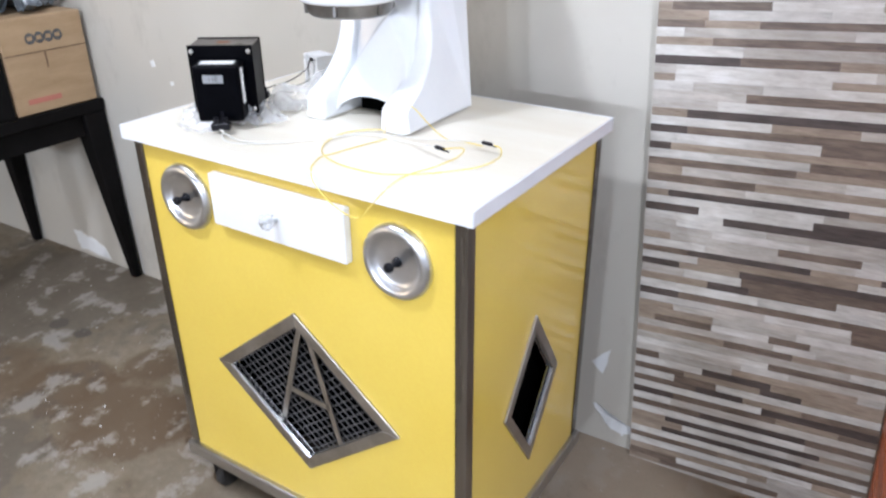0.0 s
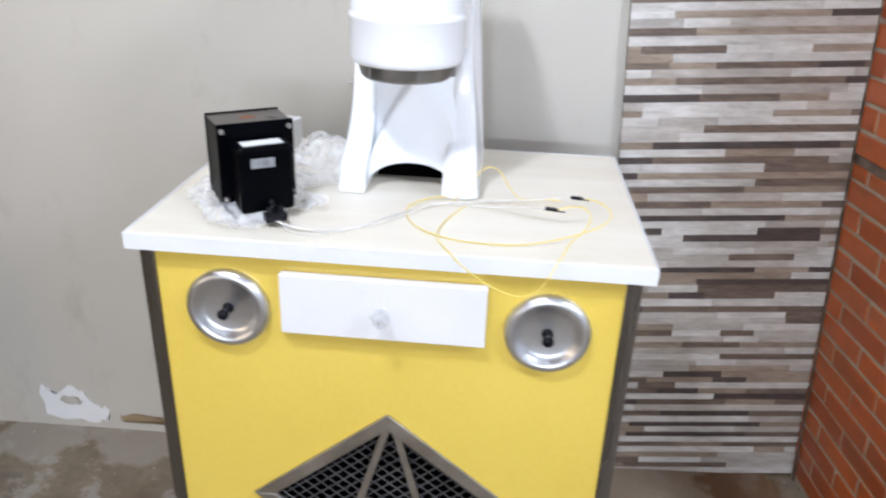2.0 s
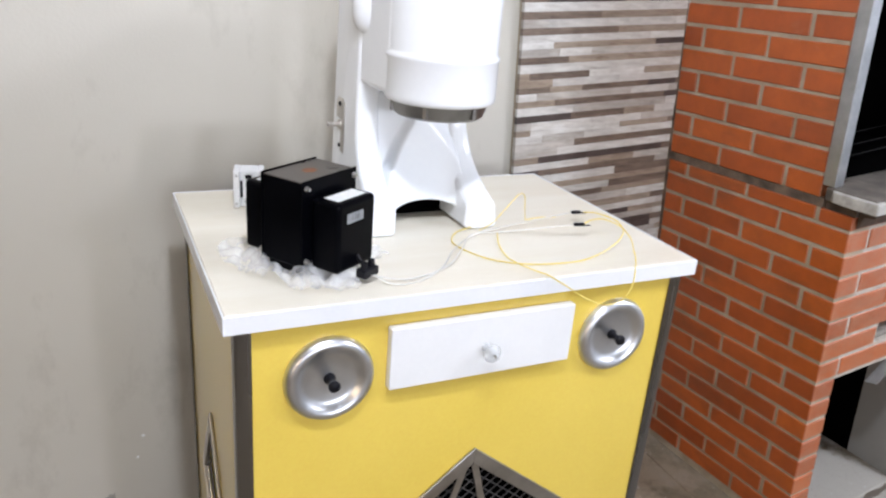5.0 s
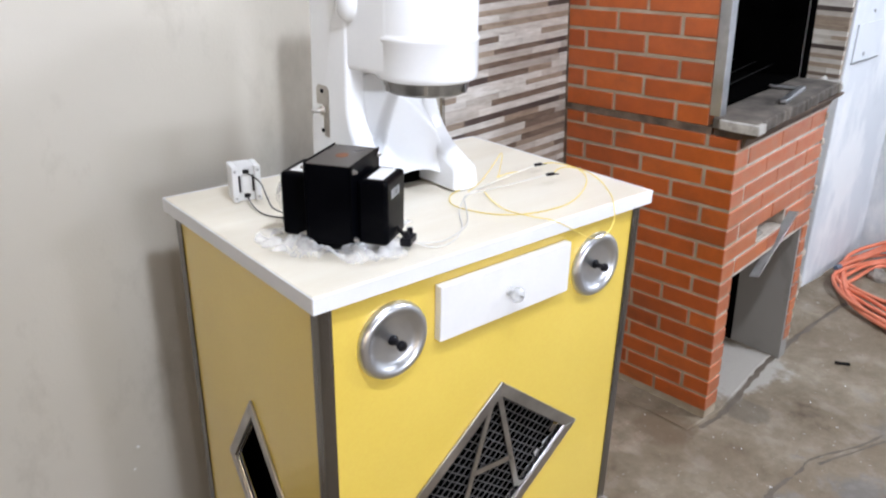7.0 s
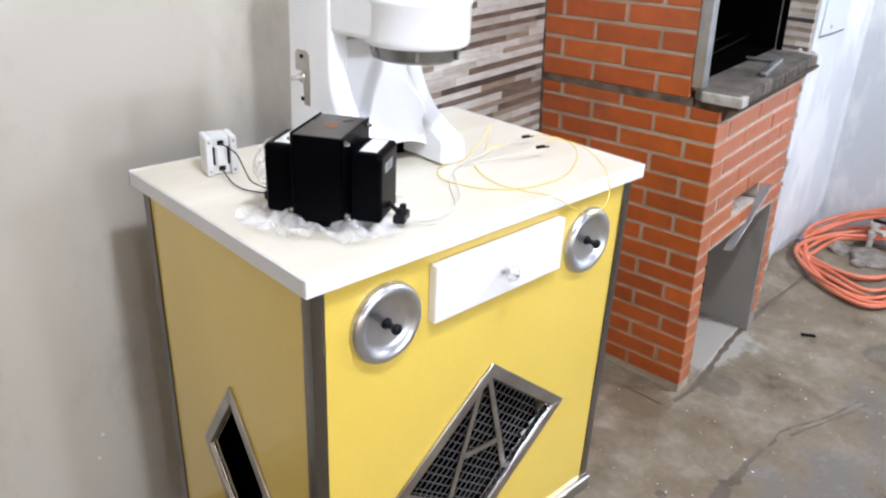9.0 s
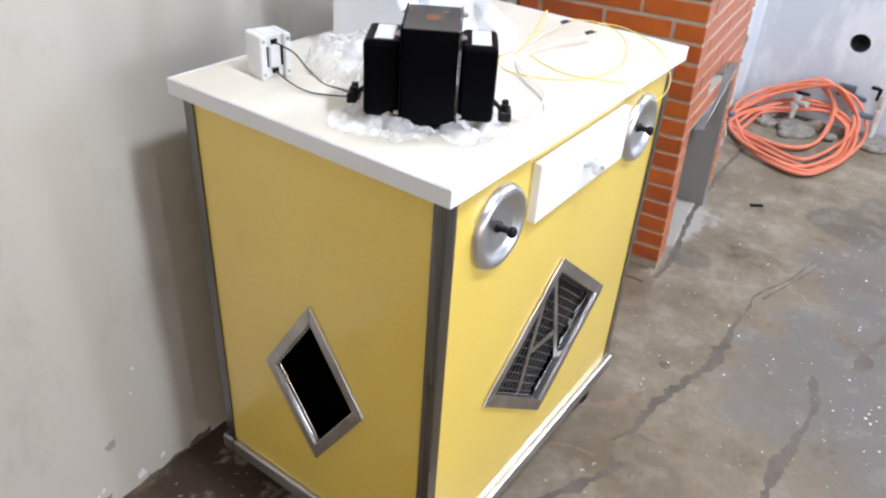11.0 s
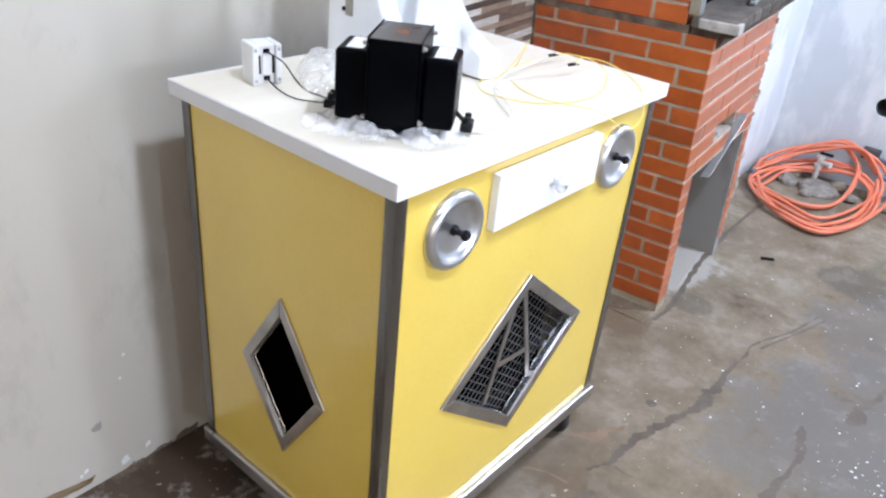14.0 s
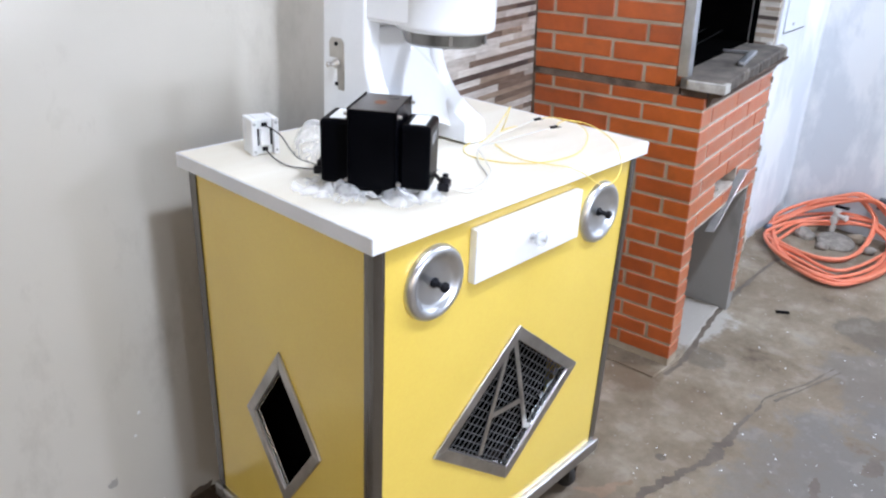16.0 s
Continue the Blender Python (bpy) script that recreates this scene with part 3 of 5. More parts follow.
mosaic_side = solo("mosaic_side", block(0.003, 0.41, -0.009, -0.002, 0.95, 1.62, 0, 1, PIER_SIDE), MORTAR, "strip cladding on the side of the white pier", "cladding", kind="structure")

# ---- marks on wall and floor ----


def ragged(points, axis, at, thick, jitter=0.006, seed=1, per=5):
    """A thin patch with an uneven outline on a wall (axis y) or the floor (axis z)."""
    rnd = random.Random(seed)
    out = []
    k = len(points)
    for i in range(k):
        a, b = points[i], points[(i + 1) % k]
        for s in range(per):
            t = s / per
            out.append((a[0] + (b[0] - a[0]) * t + rnd.uniform(-jitter, jitter), a[1] + (b[1] - a[1]) * t + rnd.uniform(-jitter, jitter)))
    bm = bmesh.new()
    bm.faces.new([bm.verts.new((p[0], wall_y(p[0]), p[1]) if axis == "y" else (p[0], p[1], at)) for p in out])
    bmesh.ops.triangulate(bm, faces=bm.faces[:])
    got = bmesh.ops.extrude_face_region(bm, geom=bm.faces[:])
    shift = (0, -thick, 0) if axis == "y" else (0, 0, thick)
    bmesh.ops.translate(bm, vec=shift, verts=[g for g in got["geom"] if isinstance(g, bmesh.types.BMVert)])
    bmesh.ops.recalc_face_normals(bm, faces=bm.faces)
    return bm


WALL_MARK = "bare filler where the wall paint has peeled"
solo("wall_patch", ragged([(-2.05, 0.04), (-2.06, 0.15), (-2.02, 0.12), (-1.97, 0.145), (-1.93, 0.135), (-1.90, 0.08), (-1.855, 0.07), (-1.86, 0.03), (-1.95, 0.022)], "y", 0, 0.0025, 0.008, 3), PUTTY, WALL_MARK, "patch", kind="structure")
solo("wall_patch", ragged([(-2.86, 0.11), (-2.79, 0.10), (-2.68, 0.07), (-2.64, 0.02), (-2.84, 0.02)], "y", 0, 0.0025, 0.008, 4), PUTTY, WALL_MARK, "patch", kind="structure")
solo("wall_patch", ragged([(-0.517, 0.256), (-0.468, 0.312), (-0.472, 0.27), (-0.484, 0.226)], "y", 0, 0.002, 0.002, 5), PUTTY, WALL_MARK, "patch", kind="structure")
solo("wall_patch", ragged([(-0.50, 0.118), (-0.475, 0.11), (-0.455, 0.09), (-0.40, 0.085), (-0.385, 0.05), (-0.42, 0.045), (-0.46, 0.07)], "y", 0, 0.002, 0.011, 6), PUTTY, WALL_MARK, "patch", kind="structure")
solo("wall_patch", ragged([(-2.165, 0.905), (-2.14, 0.91), (-2.135, 0.888), (-2.155, 0.883)], "y", 0, 0.002, 0.003, 7, 3), PUTTY, WALL_MARK, "patch", kind="structure")
solo("wall_patch", ragged([(-2.075, 0.842), (-2.06, 0.845), (-2.06, 0.832), (-2.073, 0.83)], "y", 0, 0.002, 0.002, 8, 3), PUTTY, WALL_MARK, "patch", kind="structure")
solo("wall_stain", ragged([(-1.82, 0.050), (-1.76, 0.058), (-1.70, 0.050), (-1.62, 0.042), (-1.52, 0.030), (-1.52, 0.024), (-1.60, 0.026), (-1.66, 0.036), (-1.74, 0.036), (-1.82, 0.034)], "y", 0, 0.002, 0.0065, 40, 6), OCHRE, "ochre damp stain at the foot of the wall", "stain", kind="structure")
solo("wall_patch", ragged([(-2.000, 0.098), (-1.985, 0.112), (-1.955, 0.108), (-1.930, 0.096), (-1.945, 0.086), (-1.975, 0.084)], "y", 0, 0.0045, 0.006, 45, 5), WALL, "island of old paint within the bare filler", "patch", kind="structure")
solo("wall_stain", ragged([(-1.499, 0.160), (-1.503, 0.172), (-1.492, 0.180), (-1.481, 0.183), (-1.478, 0.168), (-1.487, 0.158)], "y", 0, 0.0012, 0.003, 44, 4), SMUDGE, "grey smudge on the painted wall", "stain", kind="structure")
for k, (x, w, h) in enumerate(((-1.27, 0.035, 0.020), (-1.345, 0.030, 0.009), (-1.42, 0.026, 0.006))):
    solo("wall_stain", ragged([(x - w, 0.0), (x - 0.6 * w, 0.6 * h), (x, h), (x + 0.5 * w, 0.7 * h), (x + w, 0.9 * h), (x + w, 0.0)], "y", 0, 0.002, 0.004, 50 + k, 6), CRACK, "brown dirt at the foot of the wall", "stain", kind="structure")
for k, (x, z, w) in enumerate(((-1.532, 0.060, 0.006), (-1.545, 0.052, 0.004), (-1.405, 0.335, 0.004), (-1.421, 0.275, 0.003), (-1.435, 0.030, 0.012), (-1.375, 0.040, 0.007))):
    solo("wall_patch", ragged([(x - w, z - w), (x - 0.8 * w, z + 0.6 * w), (x + 0.6 * w, z + w), (x + w, z - 0.5 * w)], "y", 0, 0.0015, 0.25 * w, 60 + k, 4), PUTTY, WALL_MARK, "patch", kind="structure")


def stain_line(points, seed):
    """A damp crack: a thin winding patch whose width follows the third number of each point."""
    rnd = random.Random(seed)
    line = smooth_line([(x, y, w) for x, y, w in points], 13)
    left, right = [], []
    for i, p in enumerate(line):
        a, b = line[max(i - 1, 0)], line[min(i + 1, len(line) - 1)]
        n2 = Vector((-(b.y - a.y), b.x - a.x)).normalized()
        w = abs(p.z) * (0.75 + 0.9 * noise.noise((p.x * 22, p.y * 22, seed)) + 0.55 * noise.noise((p.x * 80, p.y * 80, seed)) + rnd.uniform(-0.12, 0.12))
        v = abs(p.z) * (0.75 + 0.9 * noise.noise((p.x * 22, p.y * 22, seed + 9)) + 0.55 * noise.noise((p.x * 80, p.y * 80, seed + 9)) + rnd.uniform(-0.12, 0.12))
        left.append((p.x + n2.x * w, p.y + n2.y * w))
        right.append((p.x - n2.x * v, p.y - n2.y * v))
    bm = bmesh.new()
    lo, hi = [bm.verts.new((*p, 0.0015)) for p in left], [bm.verts.new((*p, 0.0015)) for p in right]
    for i in range(len(lo) - 1):
        bm.faces.new((lo[i], hi[i], hi[i + 1], lo[i + 1]))
    bmesh.ops.recalc_face_normals(bm, faces=bm.faces)
    if bm.faces[0].normal.z < 0:
        bmesh.ops.reverse_faces(bm, faces=bm.faces)
    return bm


DAMP = "dark damp crack winding across the concrete floor"
solo("floor_crack", stain_line([(-0.60, 0.815, 0.008), (-0.53, 0.784, 0.012), (-0.42, 0.779, 0.016), (-0.28, 0.75, 0.020), (-0.19, 0.725, 0.011), (-0.11, 0.703, 0.022), (0.0, 0.705, 0.020), (0.11, 0.712, 0.010), (0.23, 0.706, 0.008), (0.34, 0.708, 0.005), (0.52, 0.643, 0.006), (0.70, 0.604, 0.003)], 1), CRACK, DAMP, "crack", kind="structure")
solo("floor_crack", stain_line([(-0.62, 0.44, 0.016), (-0.51, 0.434, 0.014), (-0.39, 0.436, 0.020), (-0.276, 0.419, 0.016), (-0.18, 0.412, 0.007), (-0.11, 0.41, 0.016), (0.0, 0.442, 0.012), (0.03, 0.445, 0.004)], 2), CRACK, DAMP, "crack", kind="structure")
solo("floor_crack", stain_line([(0.14, 0.35, 0.012), (0.22, 0.335, 0.026), (0.30, 0.325, 0.016), (0.43, 0.297, 0.012), (0.65, 0.258, 0.022), (0.9, 0.2, 0.02)], 3), CRACK, DAMP, "crack", kind="structure")
solo("floor_crack", stain_line([(0.20, 1.025, 0.009), (0.34, 1.022, 0.011), (0.715, 1.086, 0.013), (1.08, 1.121, 0.013), (1.55, 1.126, 0.010), (1.62, 1.06, 0.005), (1.66, 0.9, 0.004)], 4), CRACK, "dark joint along the barbecue footing", "joint", kind="structure")

solo("floor_crack", stain_line([(0.327, 0.684, 0.006), (0.512, 0.628, 0.005), (0.693, 0.577, 0.005)], 5), CRACK, DAMP, "crack", kind="structure")
solo("floor_crack", stain_line([(-0.535, 0.765, 0.004), (-0.536, 0.740, 0.004), (-0.534, 0.705, 0.003)], 6), CRACK, DAMP, "crack", kind="structure")
solo("floor_stain", stain_line([(-0.905, 0.882, 0.006), (-0.850, 0.841, 0.013), (-0.753, 0.800, 0.020), (-0.653, 0.755, 0.012)], 7), CRACK, "dark damp stain on the concrete floor", "stain", kind="structure")
solo("floor_stain", stain_line([(-0.520, 0.930, 0.010), (-0.482, 0.868, 0.020), (-0.430, 0.845, 0.022), (-0.375, 0.827, 0.010)], 8), RUST, "rusty brown stain beside the castor", "stain", kind="structure")
solo("floor_stain", stain_line([(-0.717, 0.939, 0.004), (-0.687, 0.887, 0.004), (-0.676, 0.822, 0.003)], 9), RUST, "thin rusty crack under the cabinet's edge", "stain", kind="structure")


def flecks(areas, seed):
    """Small flat crumbs of uneven outline strewn over stretches of the floor."""
    rnd = random.Random(seed)
    bm = bmesh.new()
    for x0, x1, y0, y1, count in areas:
        for _ in range(count):
            x, y, w = rnd.uniform(x0, x1), rnd.uniform(y0, y1), 0.0010 + 0.0042 * rnd.random() ** 3.5
            k, turn = rnd.randint(5, 7), rnd.uniform(0, 6.28)
            ring = [(x + w * rnd.uniform(0.6, 1.3) * math.cos(turn + 6.283 * i / k), y + w * rnd.uniform(0.6, 1.3) * math.sin(turn + 6.283 * i / k)) for i in range(k)]
            low, up = [bm.verts.new((*p, 0.0)) for p in ring], [bm.verts.new((x + 0.75 * (p[0] - x), y + 0.75 * (p[1] - y), 0.0018)) for p in ring]
            bm.faces.new(up)
            for i in range(k):
                bm.faces.new((low[i], low[(i + 1) % k], up[(i + 1) % k], up[i]))
    return bm


solo("paint_flecks", flecks([(-0.13, 0.0, 0.13, 0.32, 34), (-0.25, 0.10, 0.15, 0.50, 20), (-0.4, 0.9, 0.15, 0.9, 45), (-2.3, -1.5, 0.75, 1.15, 24)], 17), PUTTY, "white flecks of paint strewn on the concrete floor", "paint flecks", kind="stuff")

# ---- yellow cabinet ----
X0, X1, Y0, Y1, Z0, Z1 = -1.298, -0.481, 0.915, 1.468, 0.160, 0.974
cabinet = thing("cabinet", pose((X0 + X1) / 2, (Y0 + Y1) / 2, 0), "yellow laminate cabinet with steel corner angles on castors", "cabinet")


def holed_panel(axis, at, thick, u0, u1, v0, v1, cu, cv, ru, rv):
    """A board with a diamond-shaped opening."""
    bm = bmesh.new()

    def p3(u, v, w):
        return (u, w, v) if axis == "y" else (w, u, v)

    layers = []
    for w in (at, at + thick):
        o = [bm.verts.new(p3(u, v, w)) for u, v in ((u0, v1), (u1, v1), (u1, v0), (u0, v0))]
        d = [bm.verts.new(p3(u, v, w)) for u, v in ((cu, cv + rv), (cu + ru, cv), (cu, cv - rv), (cu - ru, cv))]
        tl, tr, br, bl = o
        t, r, b, lf = d
        for f in ((tl, tr, t), (tr, r, t), (tr, br, r), (br, b, r), (br, bl, b), (bl, lf, b), (bl, tl, lf), (tl, t, lf)):
            bm.faces.new(f)
        layers.append((o, d))
    for which in (0, 1):
        a, b = layers[0][which], layers[1][which]
        for i in range(4):
            bm.faces.new((a[i], a[(i + 1) % 4], b[(i + 1) % 4], b[i]))
    bmesh.ops.recalc_face_normals(bm, faces=bm.faces)
    return bm


def diamond_bar(axis, at, thick, cu, cv, ru, rv, wide, side):
    """One mitred strip of a diamond frame: side 0 to 3, clockwise from the upper right."""
    s = wide * math.hypot(ru, rv)
    iu, iv = ru - s / rv, rv - s / ru
    out = [(cu, cv + rv), (cu + ru, cv), (cu, cv - rv), (cu - ru, cv)]
    inn = [(cu, cv + iv), (cu + iu, cv), (cu, cv - iv), (cu - iu, cv)]
    a, b = side, (side + 1) % 4
    return prism([out[a], out[b], inn[b], inn[a]], axis, at, at + thick, 0.0018, 2)


VC, VR = (-0.885, 0.473), (0.256, 0.205)
SC, SR = (1.188, 0.471), (0.126, 0.192)
part("front_panel", holed_panel("y", Y0, 0.015, -1.278, -0.503, Z0, Z1, *VC, VR[0] - 0.010, VR[1] - 0.008), YELLOW, cabinet)
part("side_panel", holed_panel("x", X0, 0.015, 0.937, 1.446, Z0, Z1, *SC, SR[0] - 0.007, SR[1] - 0.011), YELLOW, cabinet)
part("side_panel", holed_panel("x", X1 - 0.015, 0.015, 0.937, 1.446, Z0, Z1, *SC, SR[0] - 0.007, SR[1] - 0.011), YELLOW, cabinet)
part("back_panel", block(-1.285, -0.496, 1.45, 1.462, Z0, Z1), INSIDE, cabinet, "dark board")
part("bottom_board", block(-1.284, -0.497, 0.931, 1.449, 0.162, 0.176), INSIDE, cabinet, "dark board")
for x, sx in ((X0, 1), (X1, -1)):
    for y, sy in ((Y0, 1), (Y1, -1)):
        w, t, e = 0.024, 0.003, 0.003
        outline = [(x - sx * e, y - sy * e), (x + sx * (w - 0.002), y - sy * e), (x + sx * (w - 0.002), y), (x, y), (x, y + sy * (w - 0.002)), (x - sx * e, y + sy * (w - 0.002))]
        part("corner_angle", prism(outline, "z", 0.164, Z1, 0.0008, 1), STEEL_V, cabinet, "dull steel corner angle")
for name, b in (
    ("base_rail", block(X0 - 0.012, X1 + 0.012, Y0 - 0.014, Y0 + 0.022, 0.122, 0.160, 0.005, 2)),
    ("base_rail", block(X0 - 0.012, X1 + 0.012, Y1 - 0.022, Y1 + 0.012, 0.122, 0.160, 0.005, 2)),
    ("base_rail", block(X0 - 0.012, X0 + 0.022, Y0 + 0.023, Y1 - 0.023, 0.122, 0.160, 0.005, 2)),
    ("base_rail", block(X1 - 0.022, X1 + 0.012, Y0 + 0.023, Y1 - 0.023, 0.122, 0.160, 0.005, 2)),
):
    part(name, b, RAIL, cabinet, "scuffed steel rail")
for x in (-1.246, -0.530):
    for y in (0.946, 1.40):
        plate = part("castor", merge(block(x - 0.03, x + 0.03, y - 0.03, y + 0.03, 0.116, 0.1215, 0.001), block(x - 0.017, x - 0.014, y - 0.014, y + 0.030, 0.036, 0.117), block(x + 0.014, x + 0.017, y - 0.014, y + 0.030, 0.036, 0.117)), RUBBER, cabinet, "dark castor fork")
        part("wheel", lathe([(0, -0.012), (0.034, -0.012), (0.039, -0.008), (0.039, 0.008), (0.034, 0.012), (0, 0.012)], pose(x, y + 0.018, 0.0395, 0, 90, 0), 24), RUBBER, plate, "", False, True)
top = part("worktop", block(-1.315, -0.464, 0.900, 1.479, 0.9755, 1.004, 0.002, 1), TOP, cabinet, "cream laminate top")
for b in (
    block(-1.3185, -0.4605, 0.8965, 0.8995, 0.975, 1.0045, 0.001), block(-1.3185, -0.4605, 1.4795, 1.4825, 0.975, 1.0045, 0.001),
    block(-1.3185, -1.3155, 0.9, 1.479, 0.975, 1.0045, 0.001), block(-0.4635, -0.4605, 0.9, 1.479, 0.975, 1.0045, 0.001),
):
    part("edge_band", b, EDGE, top, "white edge band")

# Front grille: frame, lattice and three flat bars.
vent = part("vent_frame", diamond_bar("y", Y0 - 0.006, 0.005, *VC, *VR, 0.026, 0), STEEL, cabinet, "steel strip frame of the front grille")
for s in (1, 2, 3):
    part("frame_strip", diamond_bar("y", Y0 - 0.006, 0.005, *VC, *VR, 0.026, s), STEEL, vent)
for s in (0, 1, 2, 3):
    part("frame_return", diamond_bar("y", Y0 - 0.0008, 0.015, VC[0], VC[1], VR[0] - 0.0395, VR[1] - 0.0320, 0.0015, s), POLISHED, vent, "polished return edge")
VY = 0.9275
for a, b in (((-0.890, 0.632), (-0.966, 0.372)), ((-0.872, 0.628), (-0.800, 0.356)), ((-0.938, 0.462), (-0.826, 0.452))):
    part("bar", flat_bar((a[0], VY, a[1]), (b[0], VY, b[1]), 0.013, 0.002, (b[1] - a[1], 0, a[0] - b[0])), STEEL, vent, "flat steel bar")


def lattice(cu, cv, ru, rv, y, n1, n2, r):
    """Thin wires along both sides of the diamond."""
    bm = bmesh.new()
    c, t, rt, b, lf = Vector((cu, y, cv)), Vector((0, 0, rv)), Vector((ru, 0, 0)), Vector((0, 0, -rv)), Vector((-ru, 0, 0))
    some = []
    for n, (a0, a1), (b0, b1), w in ((n1, (lf, t), (b, rt), 0.0022), (n2, (t, rt), (lf, b), 0.0023)):
        for i in range(1, n):
            p, q = c + a0.lerp(a1, i / n), c + b0.lerp(b1, i / n)
            some.append(flat_bar(p, q, w, r, (q - p).cross(Vector((0, 1, 0)))))
    bm.free()
    return merge(*some)


part("lattice", lattice(*VC, VR[0] - 0.02, VR[1] - 0.017, 0.9400, 16, 16, 0.0012), WIRE_GREY, vent, "grey metal lattice")
for x, z, w, turn in ((-0.672, 0.452, 0.030, 30), (-0.698, 0.428, 0.026, -20), (-0.728, 0.410, 0.022, 55), (-0.752, 0.376, 0.024, 10), (-0.845, 0.300, 0.030, -35)):
    scrap = block(-w / 2, w / 2, -0.0008, 0.0008, -w * 0.32, w * 0.32, 0.0003, 1)
    for v in scrap.verts:
        v.co.y += 0.25 * abs(v.co.x)
    scrap.transform(pose(x, 0.934, z, 0, turn, 0))
    part("scrap", scrap, PAPER if w < 0.029 else STEEL, vent, "pale scrap caught behind the lattice")
for side_x, sgn in ((X0, -1), (X1, 1)):
    a = side_x - 0.006 if sgn < 0 else side_x
    frame_s = part("side_frame", diamond_bar("x", a, 0.006, *SC, *SR, 0.022, 0), STEEL, cabinet, "steel strip frame of the side opening")
    for s in (1, 2, 3):
        part("frame_strip", diamond_bar("x", a, 0.006, *SC, *SR, 0.022, s), STEEL, frame_s)
    for s in (0, 1, 2, 3):
        part("frame_return", diamond_bar("x", side_x - 0.0008 if sgn < 0 else side_x - 0.0072, 0.008, SC[0], SC[1], SR[0] - 0.0255, SR[1] - 0.0395, 0.0015, s), POLISHED, frame_s, "polished return edge")
# Added black block stands in for the shade inside the cabinet.
part("dark_inside_block", block(-1.255, -0.526, 1.06, 1.44, 0.18, 0.95), SOOT_AND_SHADE, cabinet, "black block standing in for the dark inside")

# Drawer and knob.
drawer = part("drawer", block(-1.064, -0.722, 0.897, 0.9145, 0.839, 0.948, 0.002, 2), WHITE_WOOD, cabinet, "white painted drawer front")
part("knob", lathe([(0.009, 0), (0.006, 0.004), (0.006, 0.010), (0.014, 0.016), (0.016, 0.022), (0.013, 0.028), (0.006, 0.031), (0, 0.0315)], pose(-0.893, 0.897, 0.890, 90, 0, 0), 20), KNOB, drawer, "clear acrylic knob", False, True)
part("screw", lathe([(0.003, 0.0), (0.003, 0.0335), (0, 0.034)], pose(-0.893, 0.897, 0.890, 90, 0, 0), 10), STEEL, drawer, "steel screw")

# Two round lids with black handles, fixed to the front.
for cx, cz, tilt in ((-1.158, 0.871, 18), (-0.620, 0.867, -30)):
    lid = part("lid", lathe([(0, 0.0025), (0.020, 0.0025), (0.040, 0.0035), (0.046, 0.0055), (0.051, 0.010), (0.056, 0.0142), (0.0615, 0.0156), (0.067, 0.0132), (0.071, 0.008), (0.0725, 0.002), (0.0725, 0.0005), (0, 0.0005)], pose(cx, Y0, cz, 90, 0, 0), 56), ALU, cabinet, "round aluminium lid", False, True)
    part("handle", lathe([(0.0095, 0.002), (0.0095, 0.0065), (0.0058, 0.010), (0.0052, 0.021), (0.0088, 0.0250), (0.0098, 0.0305), (0.0068, 0.0345), (0, 0.035)], pose(cx, Y0, cz, 90, 0, 0), 20), BLACK_PLASTIC, lid, "black plastic handle", False, True)

# ---- white machine on the worktop ----
TZ = 1.0045
machine = thing("machine", pose(-0.88, 1.27, TZ), "white enamelled machine with a round head on a hollow stand", "machine")


def arc(points, per=5):
    return [(p.x, p.y) for p in smooth_line([(a, b, 0) for a, b in points], per)]


leg_front = arc([(1.264, 1.260), (1.262, 1.210), (1.254, 1.165), (1.236, 1.128), (1.208, 1.096), (1.175, 1.074), (1.150, 1.062)])
leg_line = [(1.392, TZ), (1.392, 1.50), (1.264, 1.50), *leg_front, (1.141, 1.052), (1.139, TZ)]


def flared_leg(x_in, x_out, foot_in, foot_out):
    """A side cheek that spreads towards its foot."""
    bm = prism(leg_line, "x", x_in, x_out, 0.008, 3)
    for v in bm.verts:
        q = max(0.0, 1 - (v.co.z - TZ) / 0.30)
        u = (v.co.x - x_in) / (x_out - x_in)
        v.co.x += q ** 1.3 * (u * (foot_out - x_out) + (1 - u) * (foot_in - x_in))
    return bm


part("leg", flared_leg(-0.962, -1.006, -0.966, -1.018), ENAMEL, machine)
part("leg", flared_leg(-0.808, -0.786, -0.824, -0.752), ENAMEL, machine)
# Added black filler paints in the shade behind the arch.
part("shade_filler", block(-0.962, -0.808, 1.26, 1.368, TZ + 0.0005, 1.10), SOOT_AND_SHADE, machine, "black filler for the shade inside the stand")


